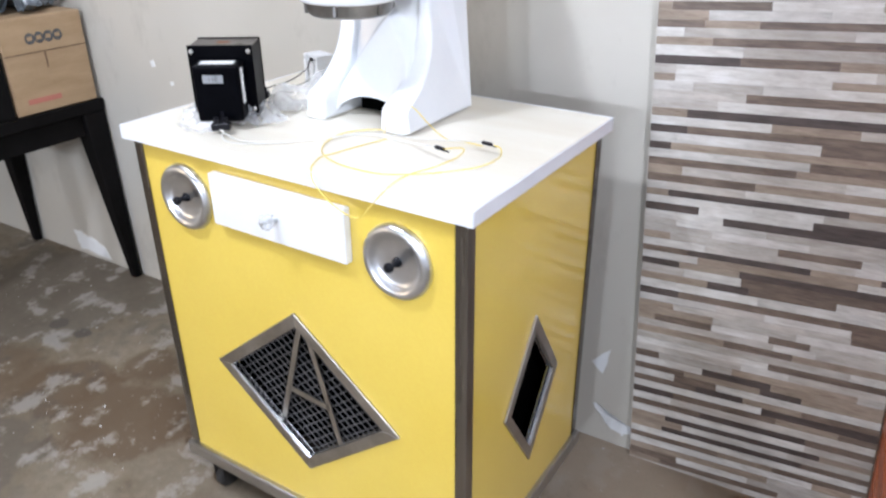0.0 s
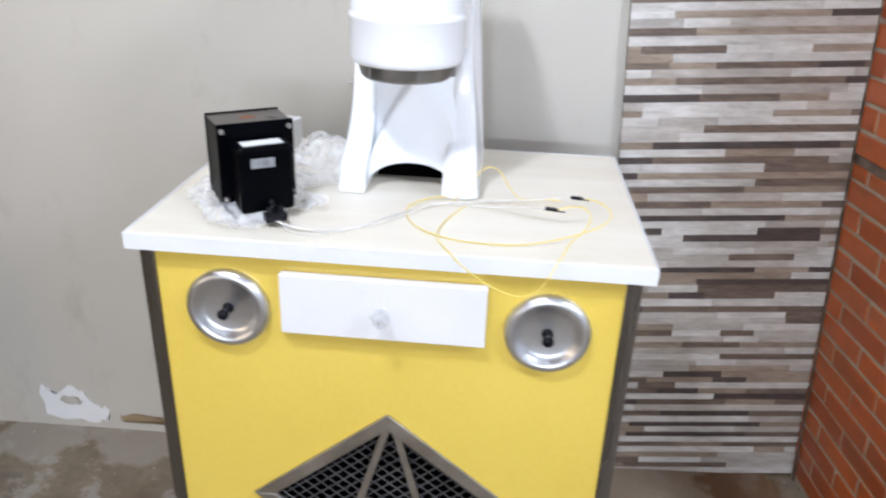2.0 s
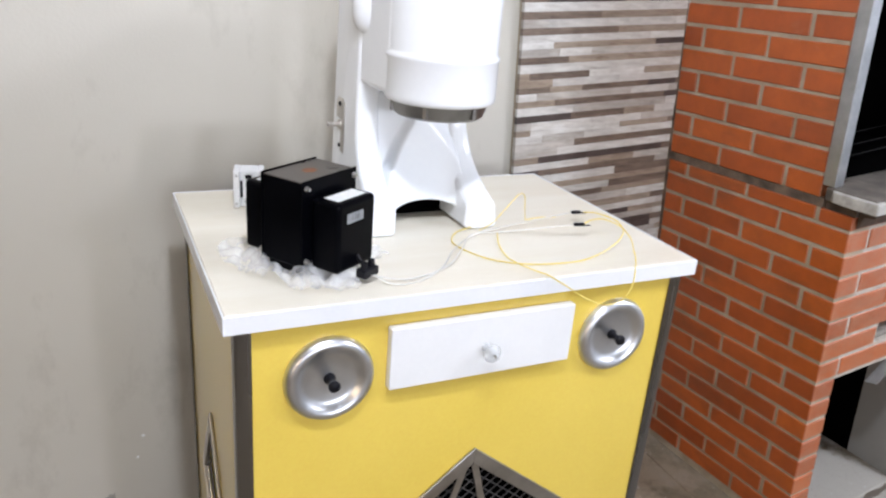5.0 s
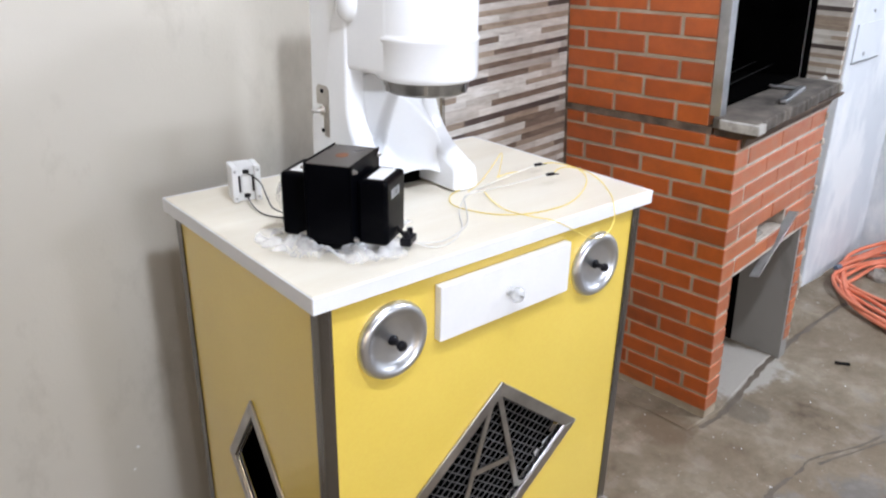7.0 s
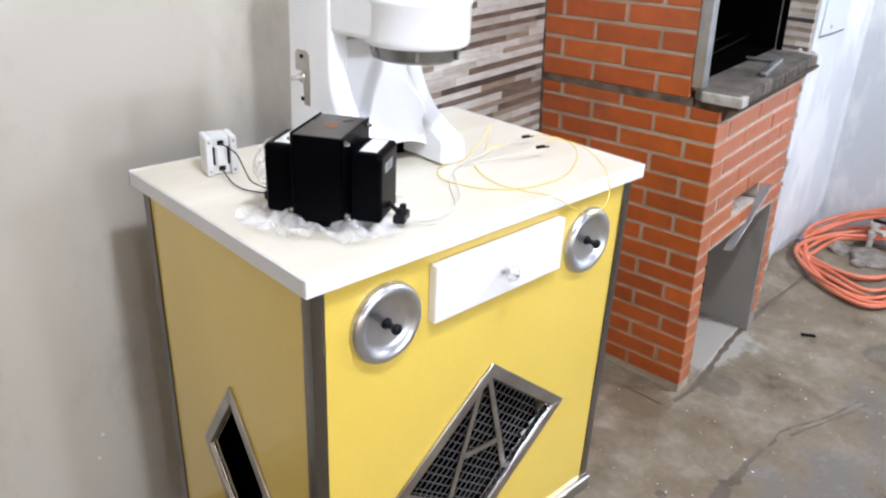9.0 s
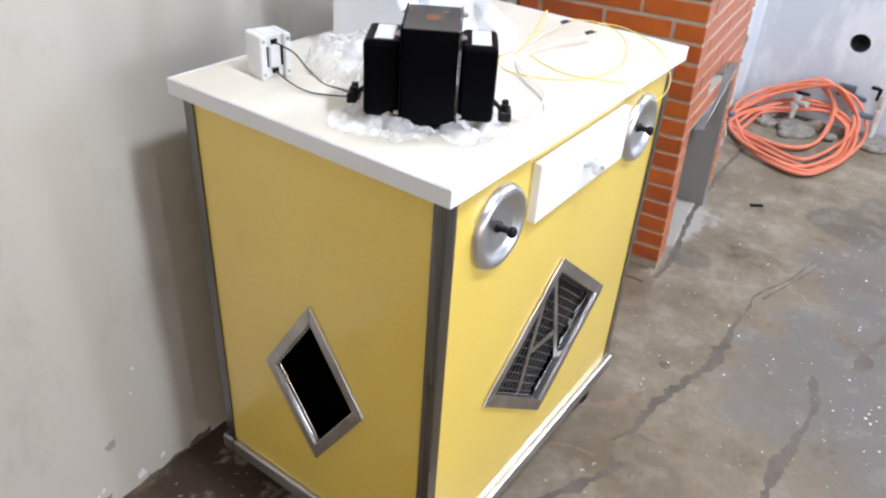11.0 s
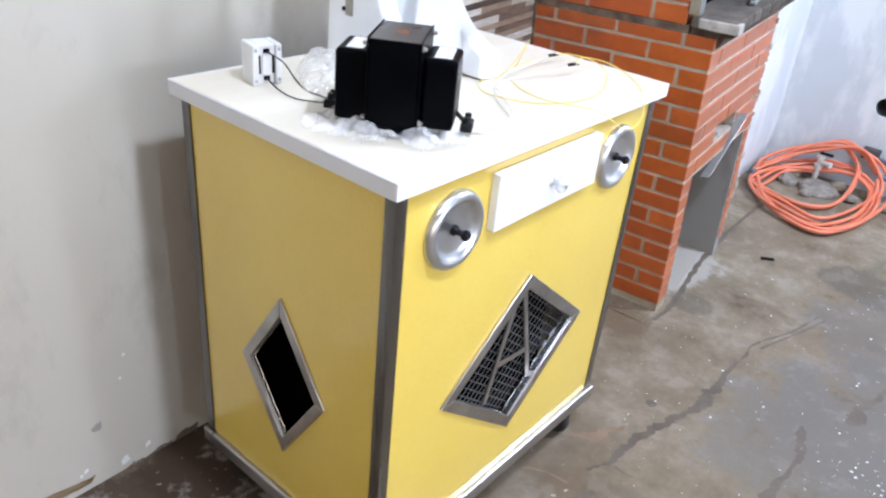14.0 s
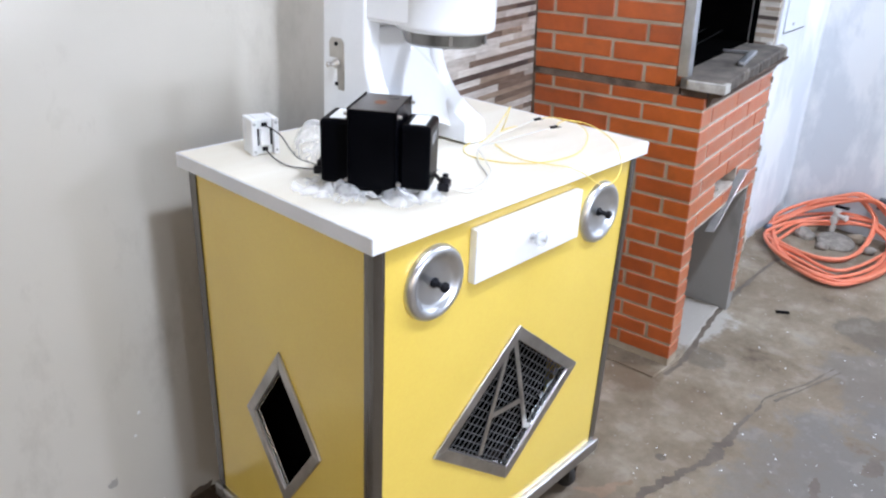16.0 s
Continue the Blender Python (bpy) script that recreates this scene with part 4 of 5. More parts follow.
def hollow_front():
    """The curved inner wall between the legs, with a raised wedge in the middle and an arch below."""
    bm = bmesh.new()
    nx, nz = 56, 44
    rows = []
    for j in range(nz + 1):
        v = j / nz
        row = []
        for i in range(nx + 1):
            u = -1 + 2 * i / nx
            x = -0.886 + 0.082 * u
            foot = 1.012 + 0.040 * math.sqrt(max(0.0, 1 - u * u))
            z = foot + (1.245 - foot) * v
            field = 0.90 - v - (0.62 if u < 0.05 else 0.24) * abs(u - 0.05) ** 1.15
            s = min(1.0, max(0.0, field / (0.11 if u < 0.05 else 0.11 + 0.20 * (u - 0.05))))
            tent = s * s * (3 - 2 * s)
            y = (1.236 + 0.046 * v) * (1 - tent) + (1.200 + 0.073 * v) * tent - 0.025 * (abs(u) ** 4) * (1 - v) * tent
            row.append(bm.verts.new((x, y, z)))
        rows.append(row)
    for a, b in zip(rows, rows[1:]):
        for i in range(nx):
            bm.faces.new((a[i], a[i + 1], b[i + 1], b[i]))
    got = bmesh.ops.extrude_face_region(bm, geom=bm.faces[:])
    bmesh.ops.translate(bm, vec=(0, 0.02, 0), verts=[g for g in got["geom"] if isinstance(g, bmesh.types.BMVert)])
    bmesh.ops.recalc_face_normals(bm, faces=bm.faces)
    return bm


part("inner_wall", hollow_front(), ENAMEL, machine, "", False, True)
part("back_wall", block(-0.9615, -0.8085, 1.372, 1.390, 1.03, 1.50, 0.002), ENAMEL, machine)
part("column", block(-0.9615, -0.8085, 1.290, 1.3715, 1.245, 1.50, 0.004), ENAMEL, machine)
HX, HY = -0.892, 1.155
part("head", lathe([(0, 1.254), (0.093, 1.254), (0.0975, 1.2565), (0.0995, 1.261), (0.0998, 1.268), (0.0998, 1.326), (0.1012, 1.3285), (0.1012, 1.3345), (0.0985, 1.337), (0.0975, 1.342), (0.0975, 1.49), (0.09, 1.505), (0, 1.51)], pose(HX, HY, 0), 56), ENAMEL, machine, "round white head", False, True)
part("neck", prism([(-0.9905, 1.150), (-0.7935, 1.150), (-0.7875, 1.2895), (-1.0045, 1.2895)], "z", 1.262, 1.49, 0.010, 3), ENAMEL, machine)
flange = part("flange", lathe([(0, 1.232), (0.058, 1.232), (0.061, 1.2275), (0.075, 1.2275), (0.080, 1.2315), (0.0865, 1.2535), (0, 1.2535)], pose(HX, HY, 0), 48), FLANGE, machine, "grey metal flange", False, False)
for k in range(6):
    a = math.radians(20 + 60 * k)
    part("lug", block(-0.004, 0.004, 0.079, 0.0880, 1.233, 1.252, 0.001, 1, pose(HX, HY, 0, 0, 0, math.degrees(a))), FLANGE, flange)
plate = part("latch_plate", prism([(1.322, 1.116), (1.368, 1.116), (1.368, 1.214), (1.360, 1.222), (1.330, 1.222), (1.322, 1.214)], "x", -1.0135, -1.0088, 0.0008, 1), STEEL, machine, "steel latch plate")
for z in (1.128, 1.210):
    part("screw", lathe([(0.0045, 0), (0.0045, 0.002), (0.002, 0.003), (0, 0.003)], pose(-1.0135, 1.345, z, 0, -90, 0), 12), BLACK_PLASTIC, plate)
part("stud", lathe([(0.010, 0), (0.010, 0.003), (0.005, 0.005), (0.004, 0.022), (0.006, 0.024), (0, 0.026)], pose(-1.0135, 1.345, 1.170, 0, -90, 0), 16), STEEL, plate, "", False, True)
part("boss", lathe([(0, 1.350), (0.012, 1.352), (0.022, 1.359), (0.029, 1.371), (0.032, 1.388), (0.032, 1.49), (0, 1.495)], pose(-0.990, 1.262, 0), 32), ENAMEL, machine, "rounded white boss on the cheek", False, True)

# ---- black transformer ----
trafo = thing("transformer", pose(-1.152, 1.0605, 1.0125, 0, 0, 33.8), "black varnished transformer with white paper labels on clear film", "transformer")
part("core", block(-0.0635, 0.0635, -0.0400, 0.0400, 0.012, 0.148, 0.0015, 1), BLACK_TRAFO, trafo, "", True)
for x in (-0.060, 0.042):
    part("foot", block(x, x + 0.018, -0.030, 0.030, 0.0, 0.0118, 0.001, 1), BLACK_TRAFO, trafo, "", True)
for y in (-0.0425, 0.0405):
    part("end_plate", block(-0.0650, 0.0650, y, y + 0.002, 0.013, 0.152, 0.0008, 1), BLACK_TRAFO, trafo, "", True)
part("top_plate", block(-0.0630, 0.0630, -0.0395, 0.0395, 0.1482, 0.1496, 0.0005), TOP_DARK, trafo, "dark brown laminations", True)
part("label", prism([(-0.016, -0.006), (-0.004, -0.012), (0.010, -0.008), (0.013, 0.004), (0.002, 0.011), (-0.012, 0.008)], "z", 0.1497, 0.1501), COPPER, trafo, "brown printed spot", True)
for y0, y1 in ((-0.097, -0.043), (0.043, 0.097)):
    cover = part("coil_cover", block(-0.046, 0.046, y0, y1, 0.010, 0.124, 0.007, 3), BLACK_TRAFO, trafo, "", True)
    part("label", block(-0.034, 0.034, (y0 + y1) / 2 - 0.016, (y0 + y1) / 2 + 0.012, 0.1242, 0.1247), PAPER, cover, "white paper label", True)
    if y0 < 0:
        part("side_label", block(0.0462, 0.0467, y0 + 0.012, y0 + 0.032, 0.044, 0.115), PAPER, cover, "white paper label", True)
        tag = part("name_label", block(-0.026, 0.014, y0 - 0.0006, y0 - 0.0002, 0.089, 0.105), GREY_LABEL, cover, "small white label", True)
        part("print", lettering("110", 0.0135, pose(-0.006, y0 - 0.0007, 0.097, 90, 0, 0)), INK, tag, "dark printed rating", True)
for sx in (-1, 1):
    for z in (0.023, 0.140):
        for sy in (-1, 1):
            part("bolt", lathe([(0.0045, 0), (0.0045, 0.0025), (0.003, 0.0035), (0.003, 0.007), (0, 0.0075)], pose(sx * 0.057, sy * 0.0427, z, 90 if sy < 0 else -90, 0, 0), 10), STEEL, trafo, "steel bolt", True)
for y, x in ((-0.117, 0.004), (0.121, 0.036)):
    term = part("terminal_block", block(x - 0.018, x + 0.018, y - 0.010, y + 0.010, 0.001, 0.016, 0.002, 1), BLACK_PLASTIC, trafo, "black terminal block", True)
    for k in (-1, 1):
        part("terminal", lathe([(0.0055, 0), (0.0055, 0.010), (0.003, 0.010), (0, 0.008)], pose(x + 0.009 * k, y, 0.016), 12), BLACK_PLASTIC, term, "", True)
    part("lead", rod((x, y, 0.010), (x, 0.095 * (1 if y > 0 else -1), 0.030), 0.004, 8), BLACK_PLASTIC, term, "", True)

# ---- small white transformer and its leads ----
small = thing("small_transformer", pose(-1.185, 1.378, TZ, 0, 0, -14), "small white transformer with bare windings beside the wall", "transformer")
for x0, x1 in ((-0.0285, -0.0165), (0.0165, 0.0285)):
    part("end_block", block(x0, x1, -0.026, 0.026, 0, 0.074, 0.002, 1), WHITE_PLASTIC, small, "", True)
part("body", block(-0.0164, 0.0164, -0.019, 0.026, 0.0005, 0.0735, 0.002, 1), WHITE_PLASTIC, small, "", True)
part("winding", block(-0.010, 0.010, -0.024, -0.0192, 0.018, 0.056, 0.002, 1), WHITE_PLASTIC, small, "", True)
for x in (-0.0155, 0.0115):
    part("slot", block(x, x + 0.004, -0.0205, -0.0192, 0.020, 0.054), BLACK_PLASTIC, small, "dark slot", True)
for x in (-0.0225, 0.0225):
    for z in (0.009, 0.065):
        part("screw", lathe([(0.003, 0), (0.003, 0.0015), (0, 0.002)], pose(x, -0.026, z, 90, 0, 0), 10), GALV, small, "", True)
for z in (0.012, 0.062):
    part("contact", block(-0.006, 0.006, -0.0225, -0.0192, z - 0.004, z + 0.004, 0.001, 1), BLACK_PLASTIC, small, "", True)

LEAD = "thin black lead from the small transformer"
for a in (((-1.192, 1.354, 1.066), (-1.178, 1.325, 1.052), (-1.187, 1.280, 1.034), (-1.200, 1.235, 1.028), (-1.197, 1.200, 1.027), (-1.188, 1.176, 1.022)),
          ((-1.193, 1.353, 1.017), (-1.204, 1.304, 1.010), (-1.205, 1.262, 1.0075), (-1.192, 1.225, 1.009), (-1.184, 1.182, 1.016))):
    solo("wire", tube(smooth_line(a), 0.0014, 6), WIRE_BLACK, LEAD, "wire", "leads", smooth=True)

# ---- clear film ----
solo("plastic_film", sheet(1.7, -1.285, -1.020, 0.925, 1.190, TZ + 0.0012, 64, 64, 0.056, 15), FILM, "crumpled clear plastic film under the transformer", "plastic film", smooth=True)


def pillow(seed, cx, cy, rx, ry, h, turn, n=46):
    """A half-filled bag: a low dome with soft dents and fine creases."""
    bm = bmesh.new()
    rings = [[bm.verts.new((cx, cy, TZ + h))]]
    for k in range(1, n + 1):
        q = k / n
        ring = []
        for i in range(64):
            a = 2 * math.pi * i / 64
            edge = 1 + 0.22 * noise.noise((2 * math.cos(a), 2 * math.sin(a), seed))
            u, v = q * edge * rx * math.cos(a), q * edge * ry * math.sin(a)
            x, y = cx + u * math.cos(turn) - v * math.sin(turn), cy + u * math.sin(turn) + v * math.cos(turn)
            dent = 0.72 + 0.55 * noise.noise((x * 14, y * 14, seed + 2)) + 0.16 * noise.noise((x * 45, y * 45, seed + 4))
            crease = 0.05 * abs(noise.noise((x * 70, y * 70, seed + 6)))
            ring.append(bm.verts.new((x, y, TZ + 0.0015 + h * math.sqrt(max(0.0, 1 - q * q)) * max(0.15, dent - crease))))
        rings.append(ring)
    rings[0][0].co.z = sum(v.co.z for v in rings[1]) / 64
    for i in range(64):
        bm.faces.new((rings[0][0], rings[1][i], rings[1][(i + 1) % 64]))
    for a, b in zip(rings[1:], rings[2:]):
        for i in range(64):
            bm.faces.new((a[i], b[i], b[(i + 1) % 64], a[(i + 1) % 64]))
    return bm


solo("plastic_film", pillow(5.3, -1.082, 1.262, 0.080, 0.125, 0.086, -0.25), FILM, "crumpled clear plastic bag behind the transformer", "plastic film", smooth=True)

# ---- loose wires ----
W = TZ + 0.0022
yellow = [(-0.812, 1.138, 1.012), (-0.850, 1.125, W + 0.002), (-0.877, 1.085, W), (-0.868, 1.030, W), (-0.840, 0.985, W), (-0.790, 0.955, W), (-0.735, 0.945, W), (-0.680, 0.948, W), (-0.625, 0.965, W + 0.004), (-0.570, 0.995, W + 0.010), (-0.530, 1.035, W + 0.014), (-0.518, 1.080, W + 0.018), (-0.535, 1.120, 1.0265), (-0.556, 1.134, 1.0255)]
solo("wire", tube(smooth_line(yellow, 8), 0.0012, 6), WIRE_YELLOW, "thin yellow wire curled on the worktop", "wire", "loose wires", smooth=True)
yellow_2 = [(-0.775, 1.100, W + 0.003), (-0.798, 1.050, W), (-0.812, 0.995, W), (-0.812, 0.950, W + 0.004), (-0.800, 0.918, W + 0.004), (-0.788, 0.897, W + 0.003), (-0.765, 0.876, 0.997), (-0.725, 0.868, 0.972), (-0.680, 0.868, 0.955), (-0.652, 0.862, 0.965), (-0.634, 0.865, 0.987), (-0.613, 0.890, 1.017), (-0.597, 0.920, 1.030), (-0.574, 0.960, 1.035), (-0.560, 1.010, 1.039), (-0.570, 1.050, 1.040), (-0.592, 1.060, 1.036), (-0.612, 1.053, 1.032)]
solo("wire", tube(smooth_line(yellow_2, 8), 0.0012, 6), WIRE_YELLOW, "thin yellow wire looped over the worktop's edge", "wire", "loose wires", smooth=True)
yellow_3 = [(-0.800, 1.125, W + 0.002), (-0.782, 1.108, 1.030), (-0.762, 1.094, 1.065), (-0.740, 1.094, 1.087), (-0.718, 1.110, 1.078), (-0.700, 1.132, 1.045), (-0.684, 1.152, 1.018), (-0.672, 1.166, W), (-0.640, 1.172, W), (-0.600, 1.168, W)]
solo("wire", tube(smooth_line(yellow_3, 8), 0.0010, 6), WIRE_YELLOW, "thin yellow wire arched beside the machine", "wire", "loose wires", smooth=True)
white_1 = [(-1.078, 0.964, 1.018), (-1.050, 0.938, W), (-1.004, 0.938, W), (-0.945, 0.980, W), (-0.890, 1.050, W), (-0.816, 1.106, W + 0.004), (-0.700, 1.136, W + 0.006), (-0.584, 1.138, 1.0255)]
white_2 = [(-1.086, 0.958, 1.018), (-1.020, 0.950, W), (-0.940, 0.975, W + 0.003), (-0.880, 1.040, W + 0.003), (-0.830, 1.100, W + 0.005), (-0.760, 1.112, W), (-0.690, 1.085, W + 0.012), (-0.633, 1.056, 1.0315)]
for line in (white_1, white_2):
    solo("wire", tube(smooth_line(line, 8), 0.0014, 6), WIRE_WHITE, "white wire running across the worktop", "wire", "loose wires", smooth=True)
for x, y, z, turn in ((-0.568, 1.136, 1.0255, -8), (-0.618, 1.053, 1.0320, -12)):
    ob = thing("connector", pose(x, y, z, 0, 0, turn), "black terminal held up by the end of a white wire", "connector", "wire ends")
    part("sleeve", block(-0.016, 0.006, -0.0035, 0.0035, -0.003, 0.003, 0.0012, 1), BLACK_PLASTIC, ob, "", True)
    part("tab", block(0.0062, 0.018, -0.0028, 0.0028, -0.0025, -0.0015), BLACK_PLASTIC, ob, "", True)

# ---- brick barbecue ----
BBQ = pose(0.247, 1.040, 0, -1.2, -4.0, 3.8)
solo("joint", block(-0.004, -0.0012, 0.604, 0.614, 0.0, 1.66, 0.001, 1, BBQ), SOOTY_MORTAR, "dark open joint between cladding and barbecue", "joint", kind="structure")
bbq = thing("barbecue", BBQ, "red brick barbecue with a cement slab and sooty firebox", "barbecue")
PITCH, WIDE, DEEP = 0.0609, 0.655, 0.640
BASE, SLAB_Z = 0.034, 1.010
part("core_left", block(0.0035, 0.0790, 0.0035, DEEP, -0.03, 0.986), MORTAR, bbq, "mortar core", True)
part("core_right", block(0.606, 0.649, 0.0035, DEEP, -0.05, 0.986), PLASTER, bbq, "grey plastered side", True)
part("core_front", merge(block(0.0795, 0.6055, 0.0035, 0.074, 0.515, 0.588), block(0.0795, 0.225, 0.0035, 0.074, 0.5885, 0.650), block(0.425, 0.6055, 0.0035, 0.074, 0.5885, 0.650), block(0.0795, 0.6055, 0.0035, 0.074, 0.6505, 0.986)), MORTAR_PALE, bbq, "pale mortar core", True)
# Niche ceiling, back and deep side are coloured near black for its shade.
part("niche_ceiling", block(0.0745, 0.6055, 0.0745, DEEP, 0.52, 0.56), SOOT_AND_SHADE, bbq, "underside in painted shade", True)
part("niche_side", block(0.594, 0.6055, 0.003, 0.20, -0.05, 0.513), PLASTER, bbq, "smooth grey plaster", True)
part("niche_side", block(0.5945, 0.6055, 0.2005, DEEP, -0.05, 0.513), SOOT_AND_SHADE, bbq, "plaster in painted shade", True)
part("niche_back", block(0.0745, 0.593, DEEP - 0.03, DEEP, -0.03, 0.519), SOOT_AND_SHADE, bbq, "back in painted shade", True)
part("scorched_band", prism([(-0.050, 1.0095), (-0.044, 0.996), (-0.020, 0.990), (-0.012, 0.964), (-0.004, 0.957), (-0.004, 1.0095)], "x", 0.012, 0.640, 0.002, 1), BURNT, bbq, "scorched underside of the slab", True)
slab_rnd = random.Random(9)
slab_front = [(-0.012 + 0.0145 * k + slab_rnd.uniform(-0.004, 0.004), -0.058 + 0.0004 * k + slab_rnd.uniform(-0.006, 0.005)) for k in range(43)]
slab = part("slab", prism([*slab_front, (0.622, -0.036), (0.642, 0.50), (0.082, 0.50), (0.082, 0.088), (-0.006, 0.080), (-0.014, 0.03)], "z", SLAB_Z, 1.045, 0.004, 1), SLAB, bbq, "rough cement slab", True)
part("chipped_edge", prism([(-0.022, -0.066), (0.022, -0.067), (0.010, -0.03), (0.0, 0.02), (-0.008, 0.06), (-0.020, 0.05), (-0.024, 0.0)], "z", SLAB_Z + 0.003, 1.0425, 0.004, 2), SLAB_CHIP, slab, "pale broken cement edge", True)
part("front_joint", block(0.003, 0.650, -0.0035, 0.078, 0.9875, 1.0095), BURNT, bbq, "scorched joint under the slab", True)
part("chipped_edge", prism([(0.598, -0.052), (0.632, -0.040), (0.634, 0.02), (0.618, 0.015), (0.604, -0.02)], "z", SLAB_Z + 0.002, 1.0455, 0.003, 1), SLAB_CHIP, slab, "pale broken cement edge", True)
part("bed_joint", block(0.0025, 0.078, 0.085, DEEP, 0.9875, 1.0105), SOOTY_MORTAR, bbq, "dark cement joint", True)
part("hood_left", block(0.0035, 0.080, 0.10, DEEP, 1.011, 1.70), MORTAR, bbq, "mortar core", True)
part("hood_right", block(0.622, 0.655, 0.092, DEEP, 1.046, 1.70), PLASTER, bbq, "grey plastered cheek", True)
part("hood_top", block(0.0, 0.655, 0.07, DEEP, 1.701, 1.80), MORTAR, bbq, "mortar core", True)
for b in (block(0.081, 0.092, 0.10, 0.57, 1.047, 1.70), block(0.611, 0.6215, 0.10, 0.57, 1.047, 1.70), block(0.093, 0.610, 0.555, 0.57, 1.047, 1.70), block(0.093, 0.610, 0.10, 0.554, 1.047, 1.052)):
    part("lining", b, SOOT_AND_SHADE, bbq, "sooty firebox lining", True)
part("steel_jamb", block(-0.003, 0.030, 0.060, 0.0935, 1.046, 1.70, 0.001), GALV, bbq, "grey steel jamb", True)
part("steel_jamb", block(0.608, 0.621, 0.074, 0.091, 1.046, 1.70, 0.001), SOOT_AND_SHADE, bbq, "sooty steel jamb", True)
for y, z in ((0.16, 1.075), (0.22, 1.077), (0.30, 1.078)):
    part("grill_rod", rod((0.093, y, z), (0.610, y + 0.03, z + 0.006), 0.0020, 8), BLACK_PAINT, bbq, "thin steel grill rod", True)
lump_rnd = random.Random(31)
lumps = []
for k in range(34):
    bm = bmesh.new()
    bmesh.ops.create_icosphere(bm, subdivisions=1, radius=1.0)
    w = lump_rnd.uniform(0.006, 0.015)
    for v in bm.verts:
        v.co = Vector((v.co.x * w * 0.8, v.co.y * w * 0.6, v.co.z * w * 1.5)) * (1 + 0.5 * noise.noise(v.co * 2.3 + Vector((k * 5.1, 0, 0))))
    bm.transform(pose(0.656 + lump_rnd.uniform(-0.004, 0.006), lump_rnd.uniform(-0.003, 0.012), 0.03 + 0.0285 * k + lump_rnd.uniform(-0.008, 0.008)))
    lumps.append(bm)
part("mortar_edge", merge(*lumps), MORTAR_PALE, bbq, "ragged pale mortar along the brick edge", True)
lumps = []
for k, (x, y, z, w) in enumerate(((0.640, -0.020, 1.030, 0.020), (0.648, 0.010, 1.022, 0.018), (0.640, -0.012, 1.004, 0.016), (0.652, 0.028, 1.036, 0.014), (0.650, -0.004, 0.985, 0.012))):
    bm = bmesh.new()
    bmesh.ops.create_icosphere(bm, subdivisions=2, radius=w)
    for v in bm.verts:
        v.co *= 1 + 0.6 * noise.noise(v.co * 60 + Vector((k * 3.7, 0, 0)))
    bm.transform(pose(x, y, z))
    lumps.append(bm)
part("broken_corner", merge(*lumps), SLAB_CHIP, slab, "broken pale corner of the slab", True)
tray = part("ash_flap", flat_bar((0.452, -0.016, 0.632), (0.300, 0.026, 0.425), 0.028, 0.003, (0.35, -0.9, 0.05)), DULL, bbq, "bent steel flap", True)
part("flap_edge", flat_bar((0.4560, -0.0325, 0.6335), (0.3040, 0.0095, 0.4265), 0.004, 0.006, (0.35, -0.9, 0.05)), FLANGE, tray, "bright folded edge", True)
part("ash_tray", block(0.226, 0.300, 0.014, 0.07, 0.5885, 0.604, 0.004, 1), RUBBLE, bbq, "ash-covered tray edge", True)
poker = thing("metal_handle", BBQ @ pose(0.335, -0.002, 1.0462, 0, 0, 8), "bent steel handle lying on the cement slab", "handle")
part("grip", block(-0.105, 0.105, -0.011, 0.011, 0.0, 0.014, 0.004, 2), GALV, poker, "", True)
part("arm", block(0.084, 0.100, 0.0112, 0.10, 0.002, 0.010, 0.002, 1), GALV, poker, "", True)

# ---- things on the white pier and wall ----
cover = thing("cover_plate", PIER @ pose(0.163, 0, 1.122), "white cover plate with two screws on the white pier", "cover plate")
part("plate", block(-0.122, 0.122, -0.008, -0.0005, -0.078, 0.078, 0.003, 2), WALL_WHITE, cover, "", True)
for x, z in ((0.02, 0.12), (-0.03, -0.05)):
    part("screw", lathe([(0.008, 0), (0.008, 0.003), (0.004, 0.004), (0, 0.004)], pose(x, -0.0083 if z < 0.1 else -0.0004, z, 90, 0, 0), 12), GALV, cover, "", True)
part("rim", block(-0.124, 0.124, -0.0105, -0.0005, -0.082, -0.079), GALV, cover, "grey lower rim", True)

tap = thing("valve", pose(2.075, 0.668, 0.014), "tarnished brass valve on a pipe stub by the white wall", "valve")
part("pipe", lathe([(0.016, 0.0), (0.016, 0.13), (0.022, 0.132), (0.022, 0.16), (0.015, 0.162), (0.015, 0.20), (0.024, 0.202), (0.024, 0.235), (0, 0.237)], pose(0, 0, 0), 18), BRASS, tap, "", True)
part("outlet", lathe([(0.012, 0), (0.012, 0.045), (0.017, 0.046), (0.017, 0.06), (0, 0.06)], pose(0.0, 0, 0.215, 0, 90, -90), 14), BRASS, tap, "", True)
part("lever", merge(block(-0.010, 0.010, 0.018, 0.036, 0.205, 0.265, 0.004, 2), block(-0.012, 0.012, 0.030, 0.070, 0.255, 0.27, 0.004, 2)), BLACK_PLASTIC, tap, "black lever", True)
part("coupling", lathe([(0.014, -0.05), (0.014, 0.05), (0, 0.05)], pose(0, 0.065, 0.12, 90, 0, 0), 14), BLUE_PVC, tap, "blue plastic coupling", True)
dish = thing("round_cover", pose(2.03, 0.640, 0.0145), "chipped round concrete cover on the low step", "cover")
part("disc", lathe([(0, 0.0), (0.105, 0.0), (0.112, 0.006), (0.108, 0.022), (0.09, 0.026), (0, 0.024)], pose(0, 0, 0), 28), RUBBLE, dish, "", True, True)
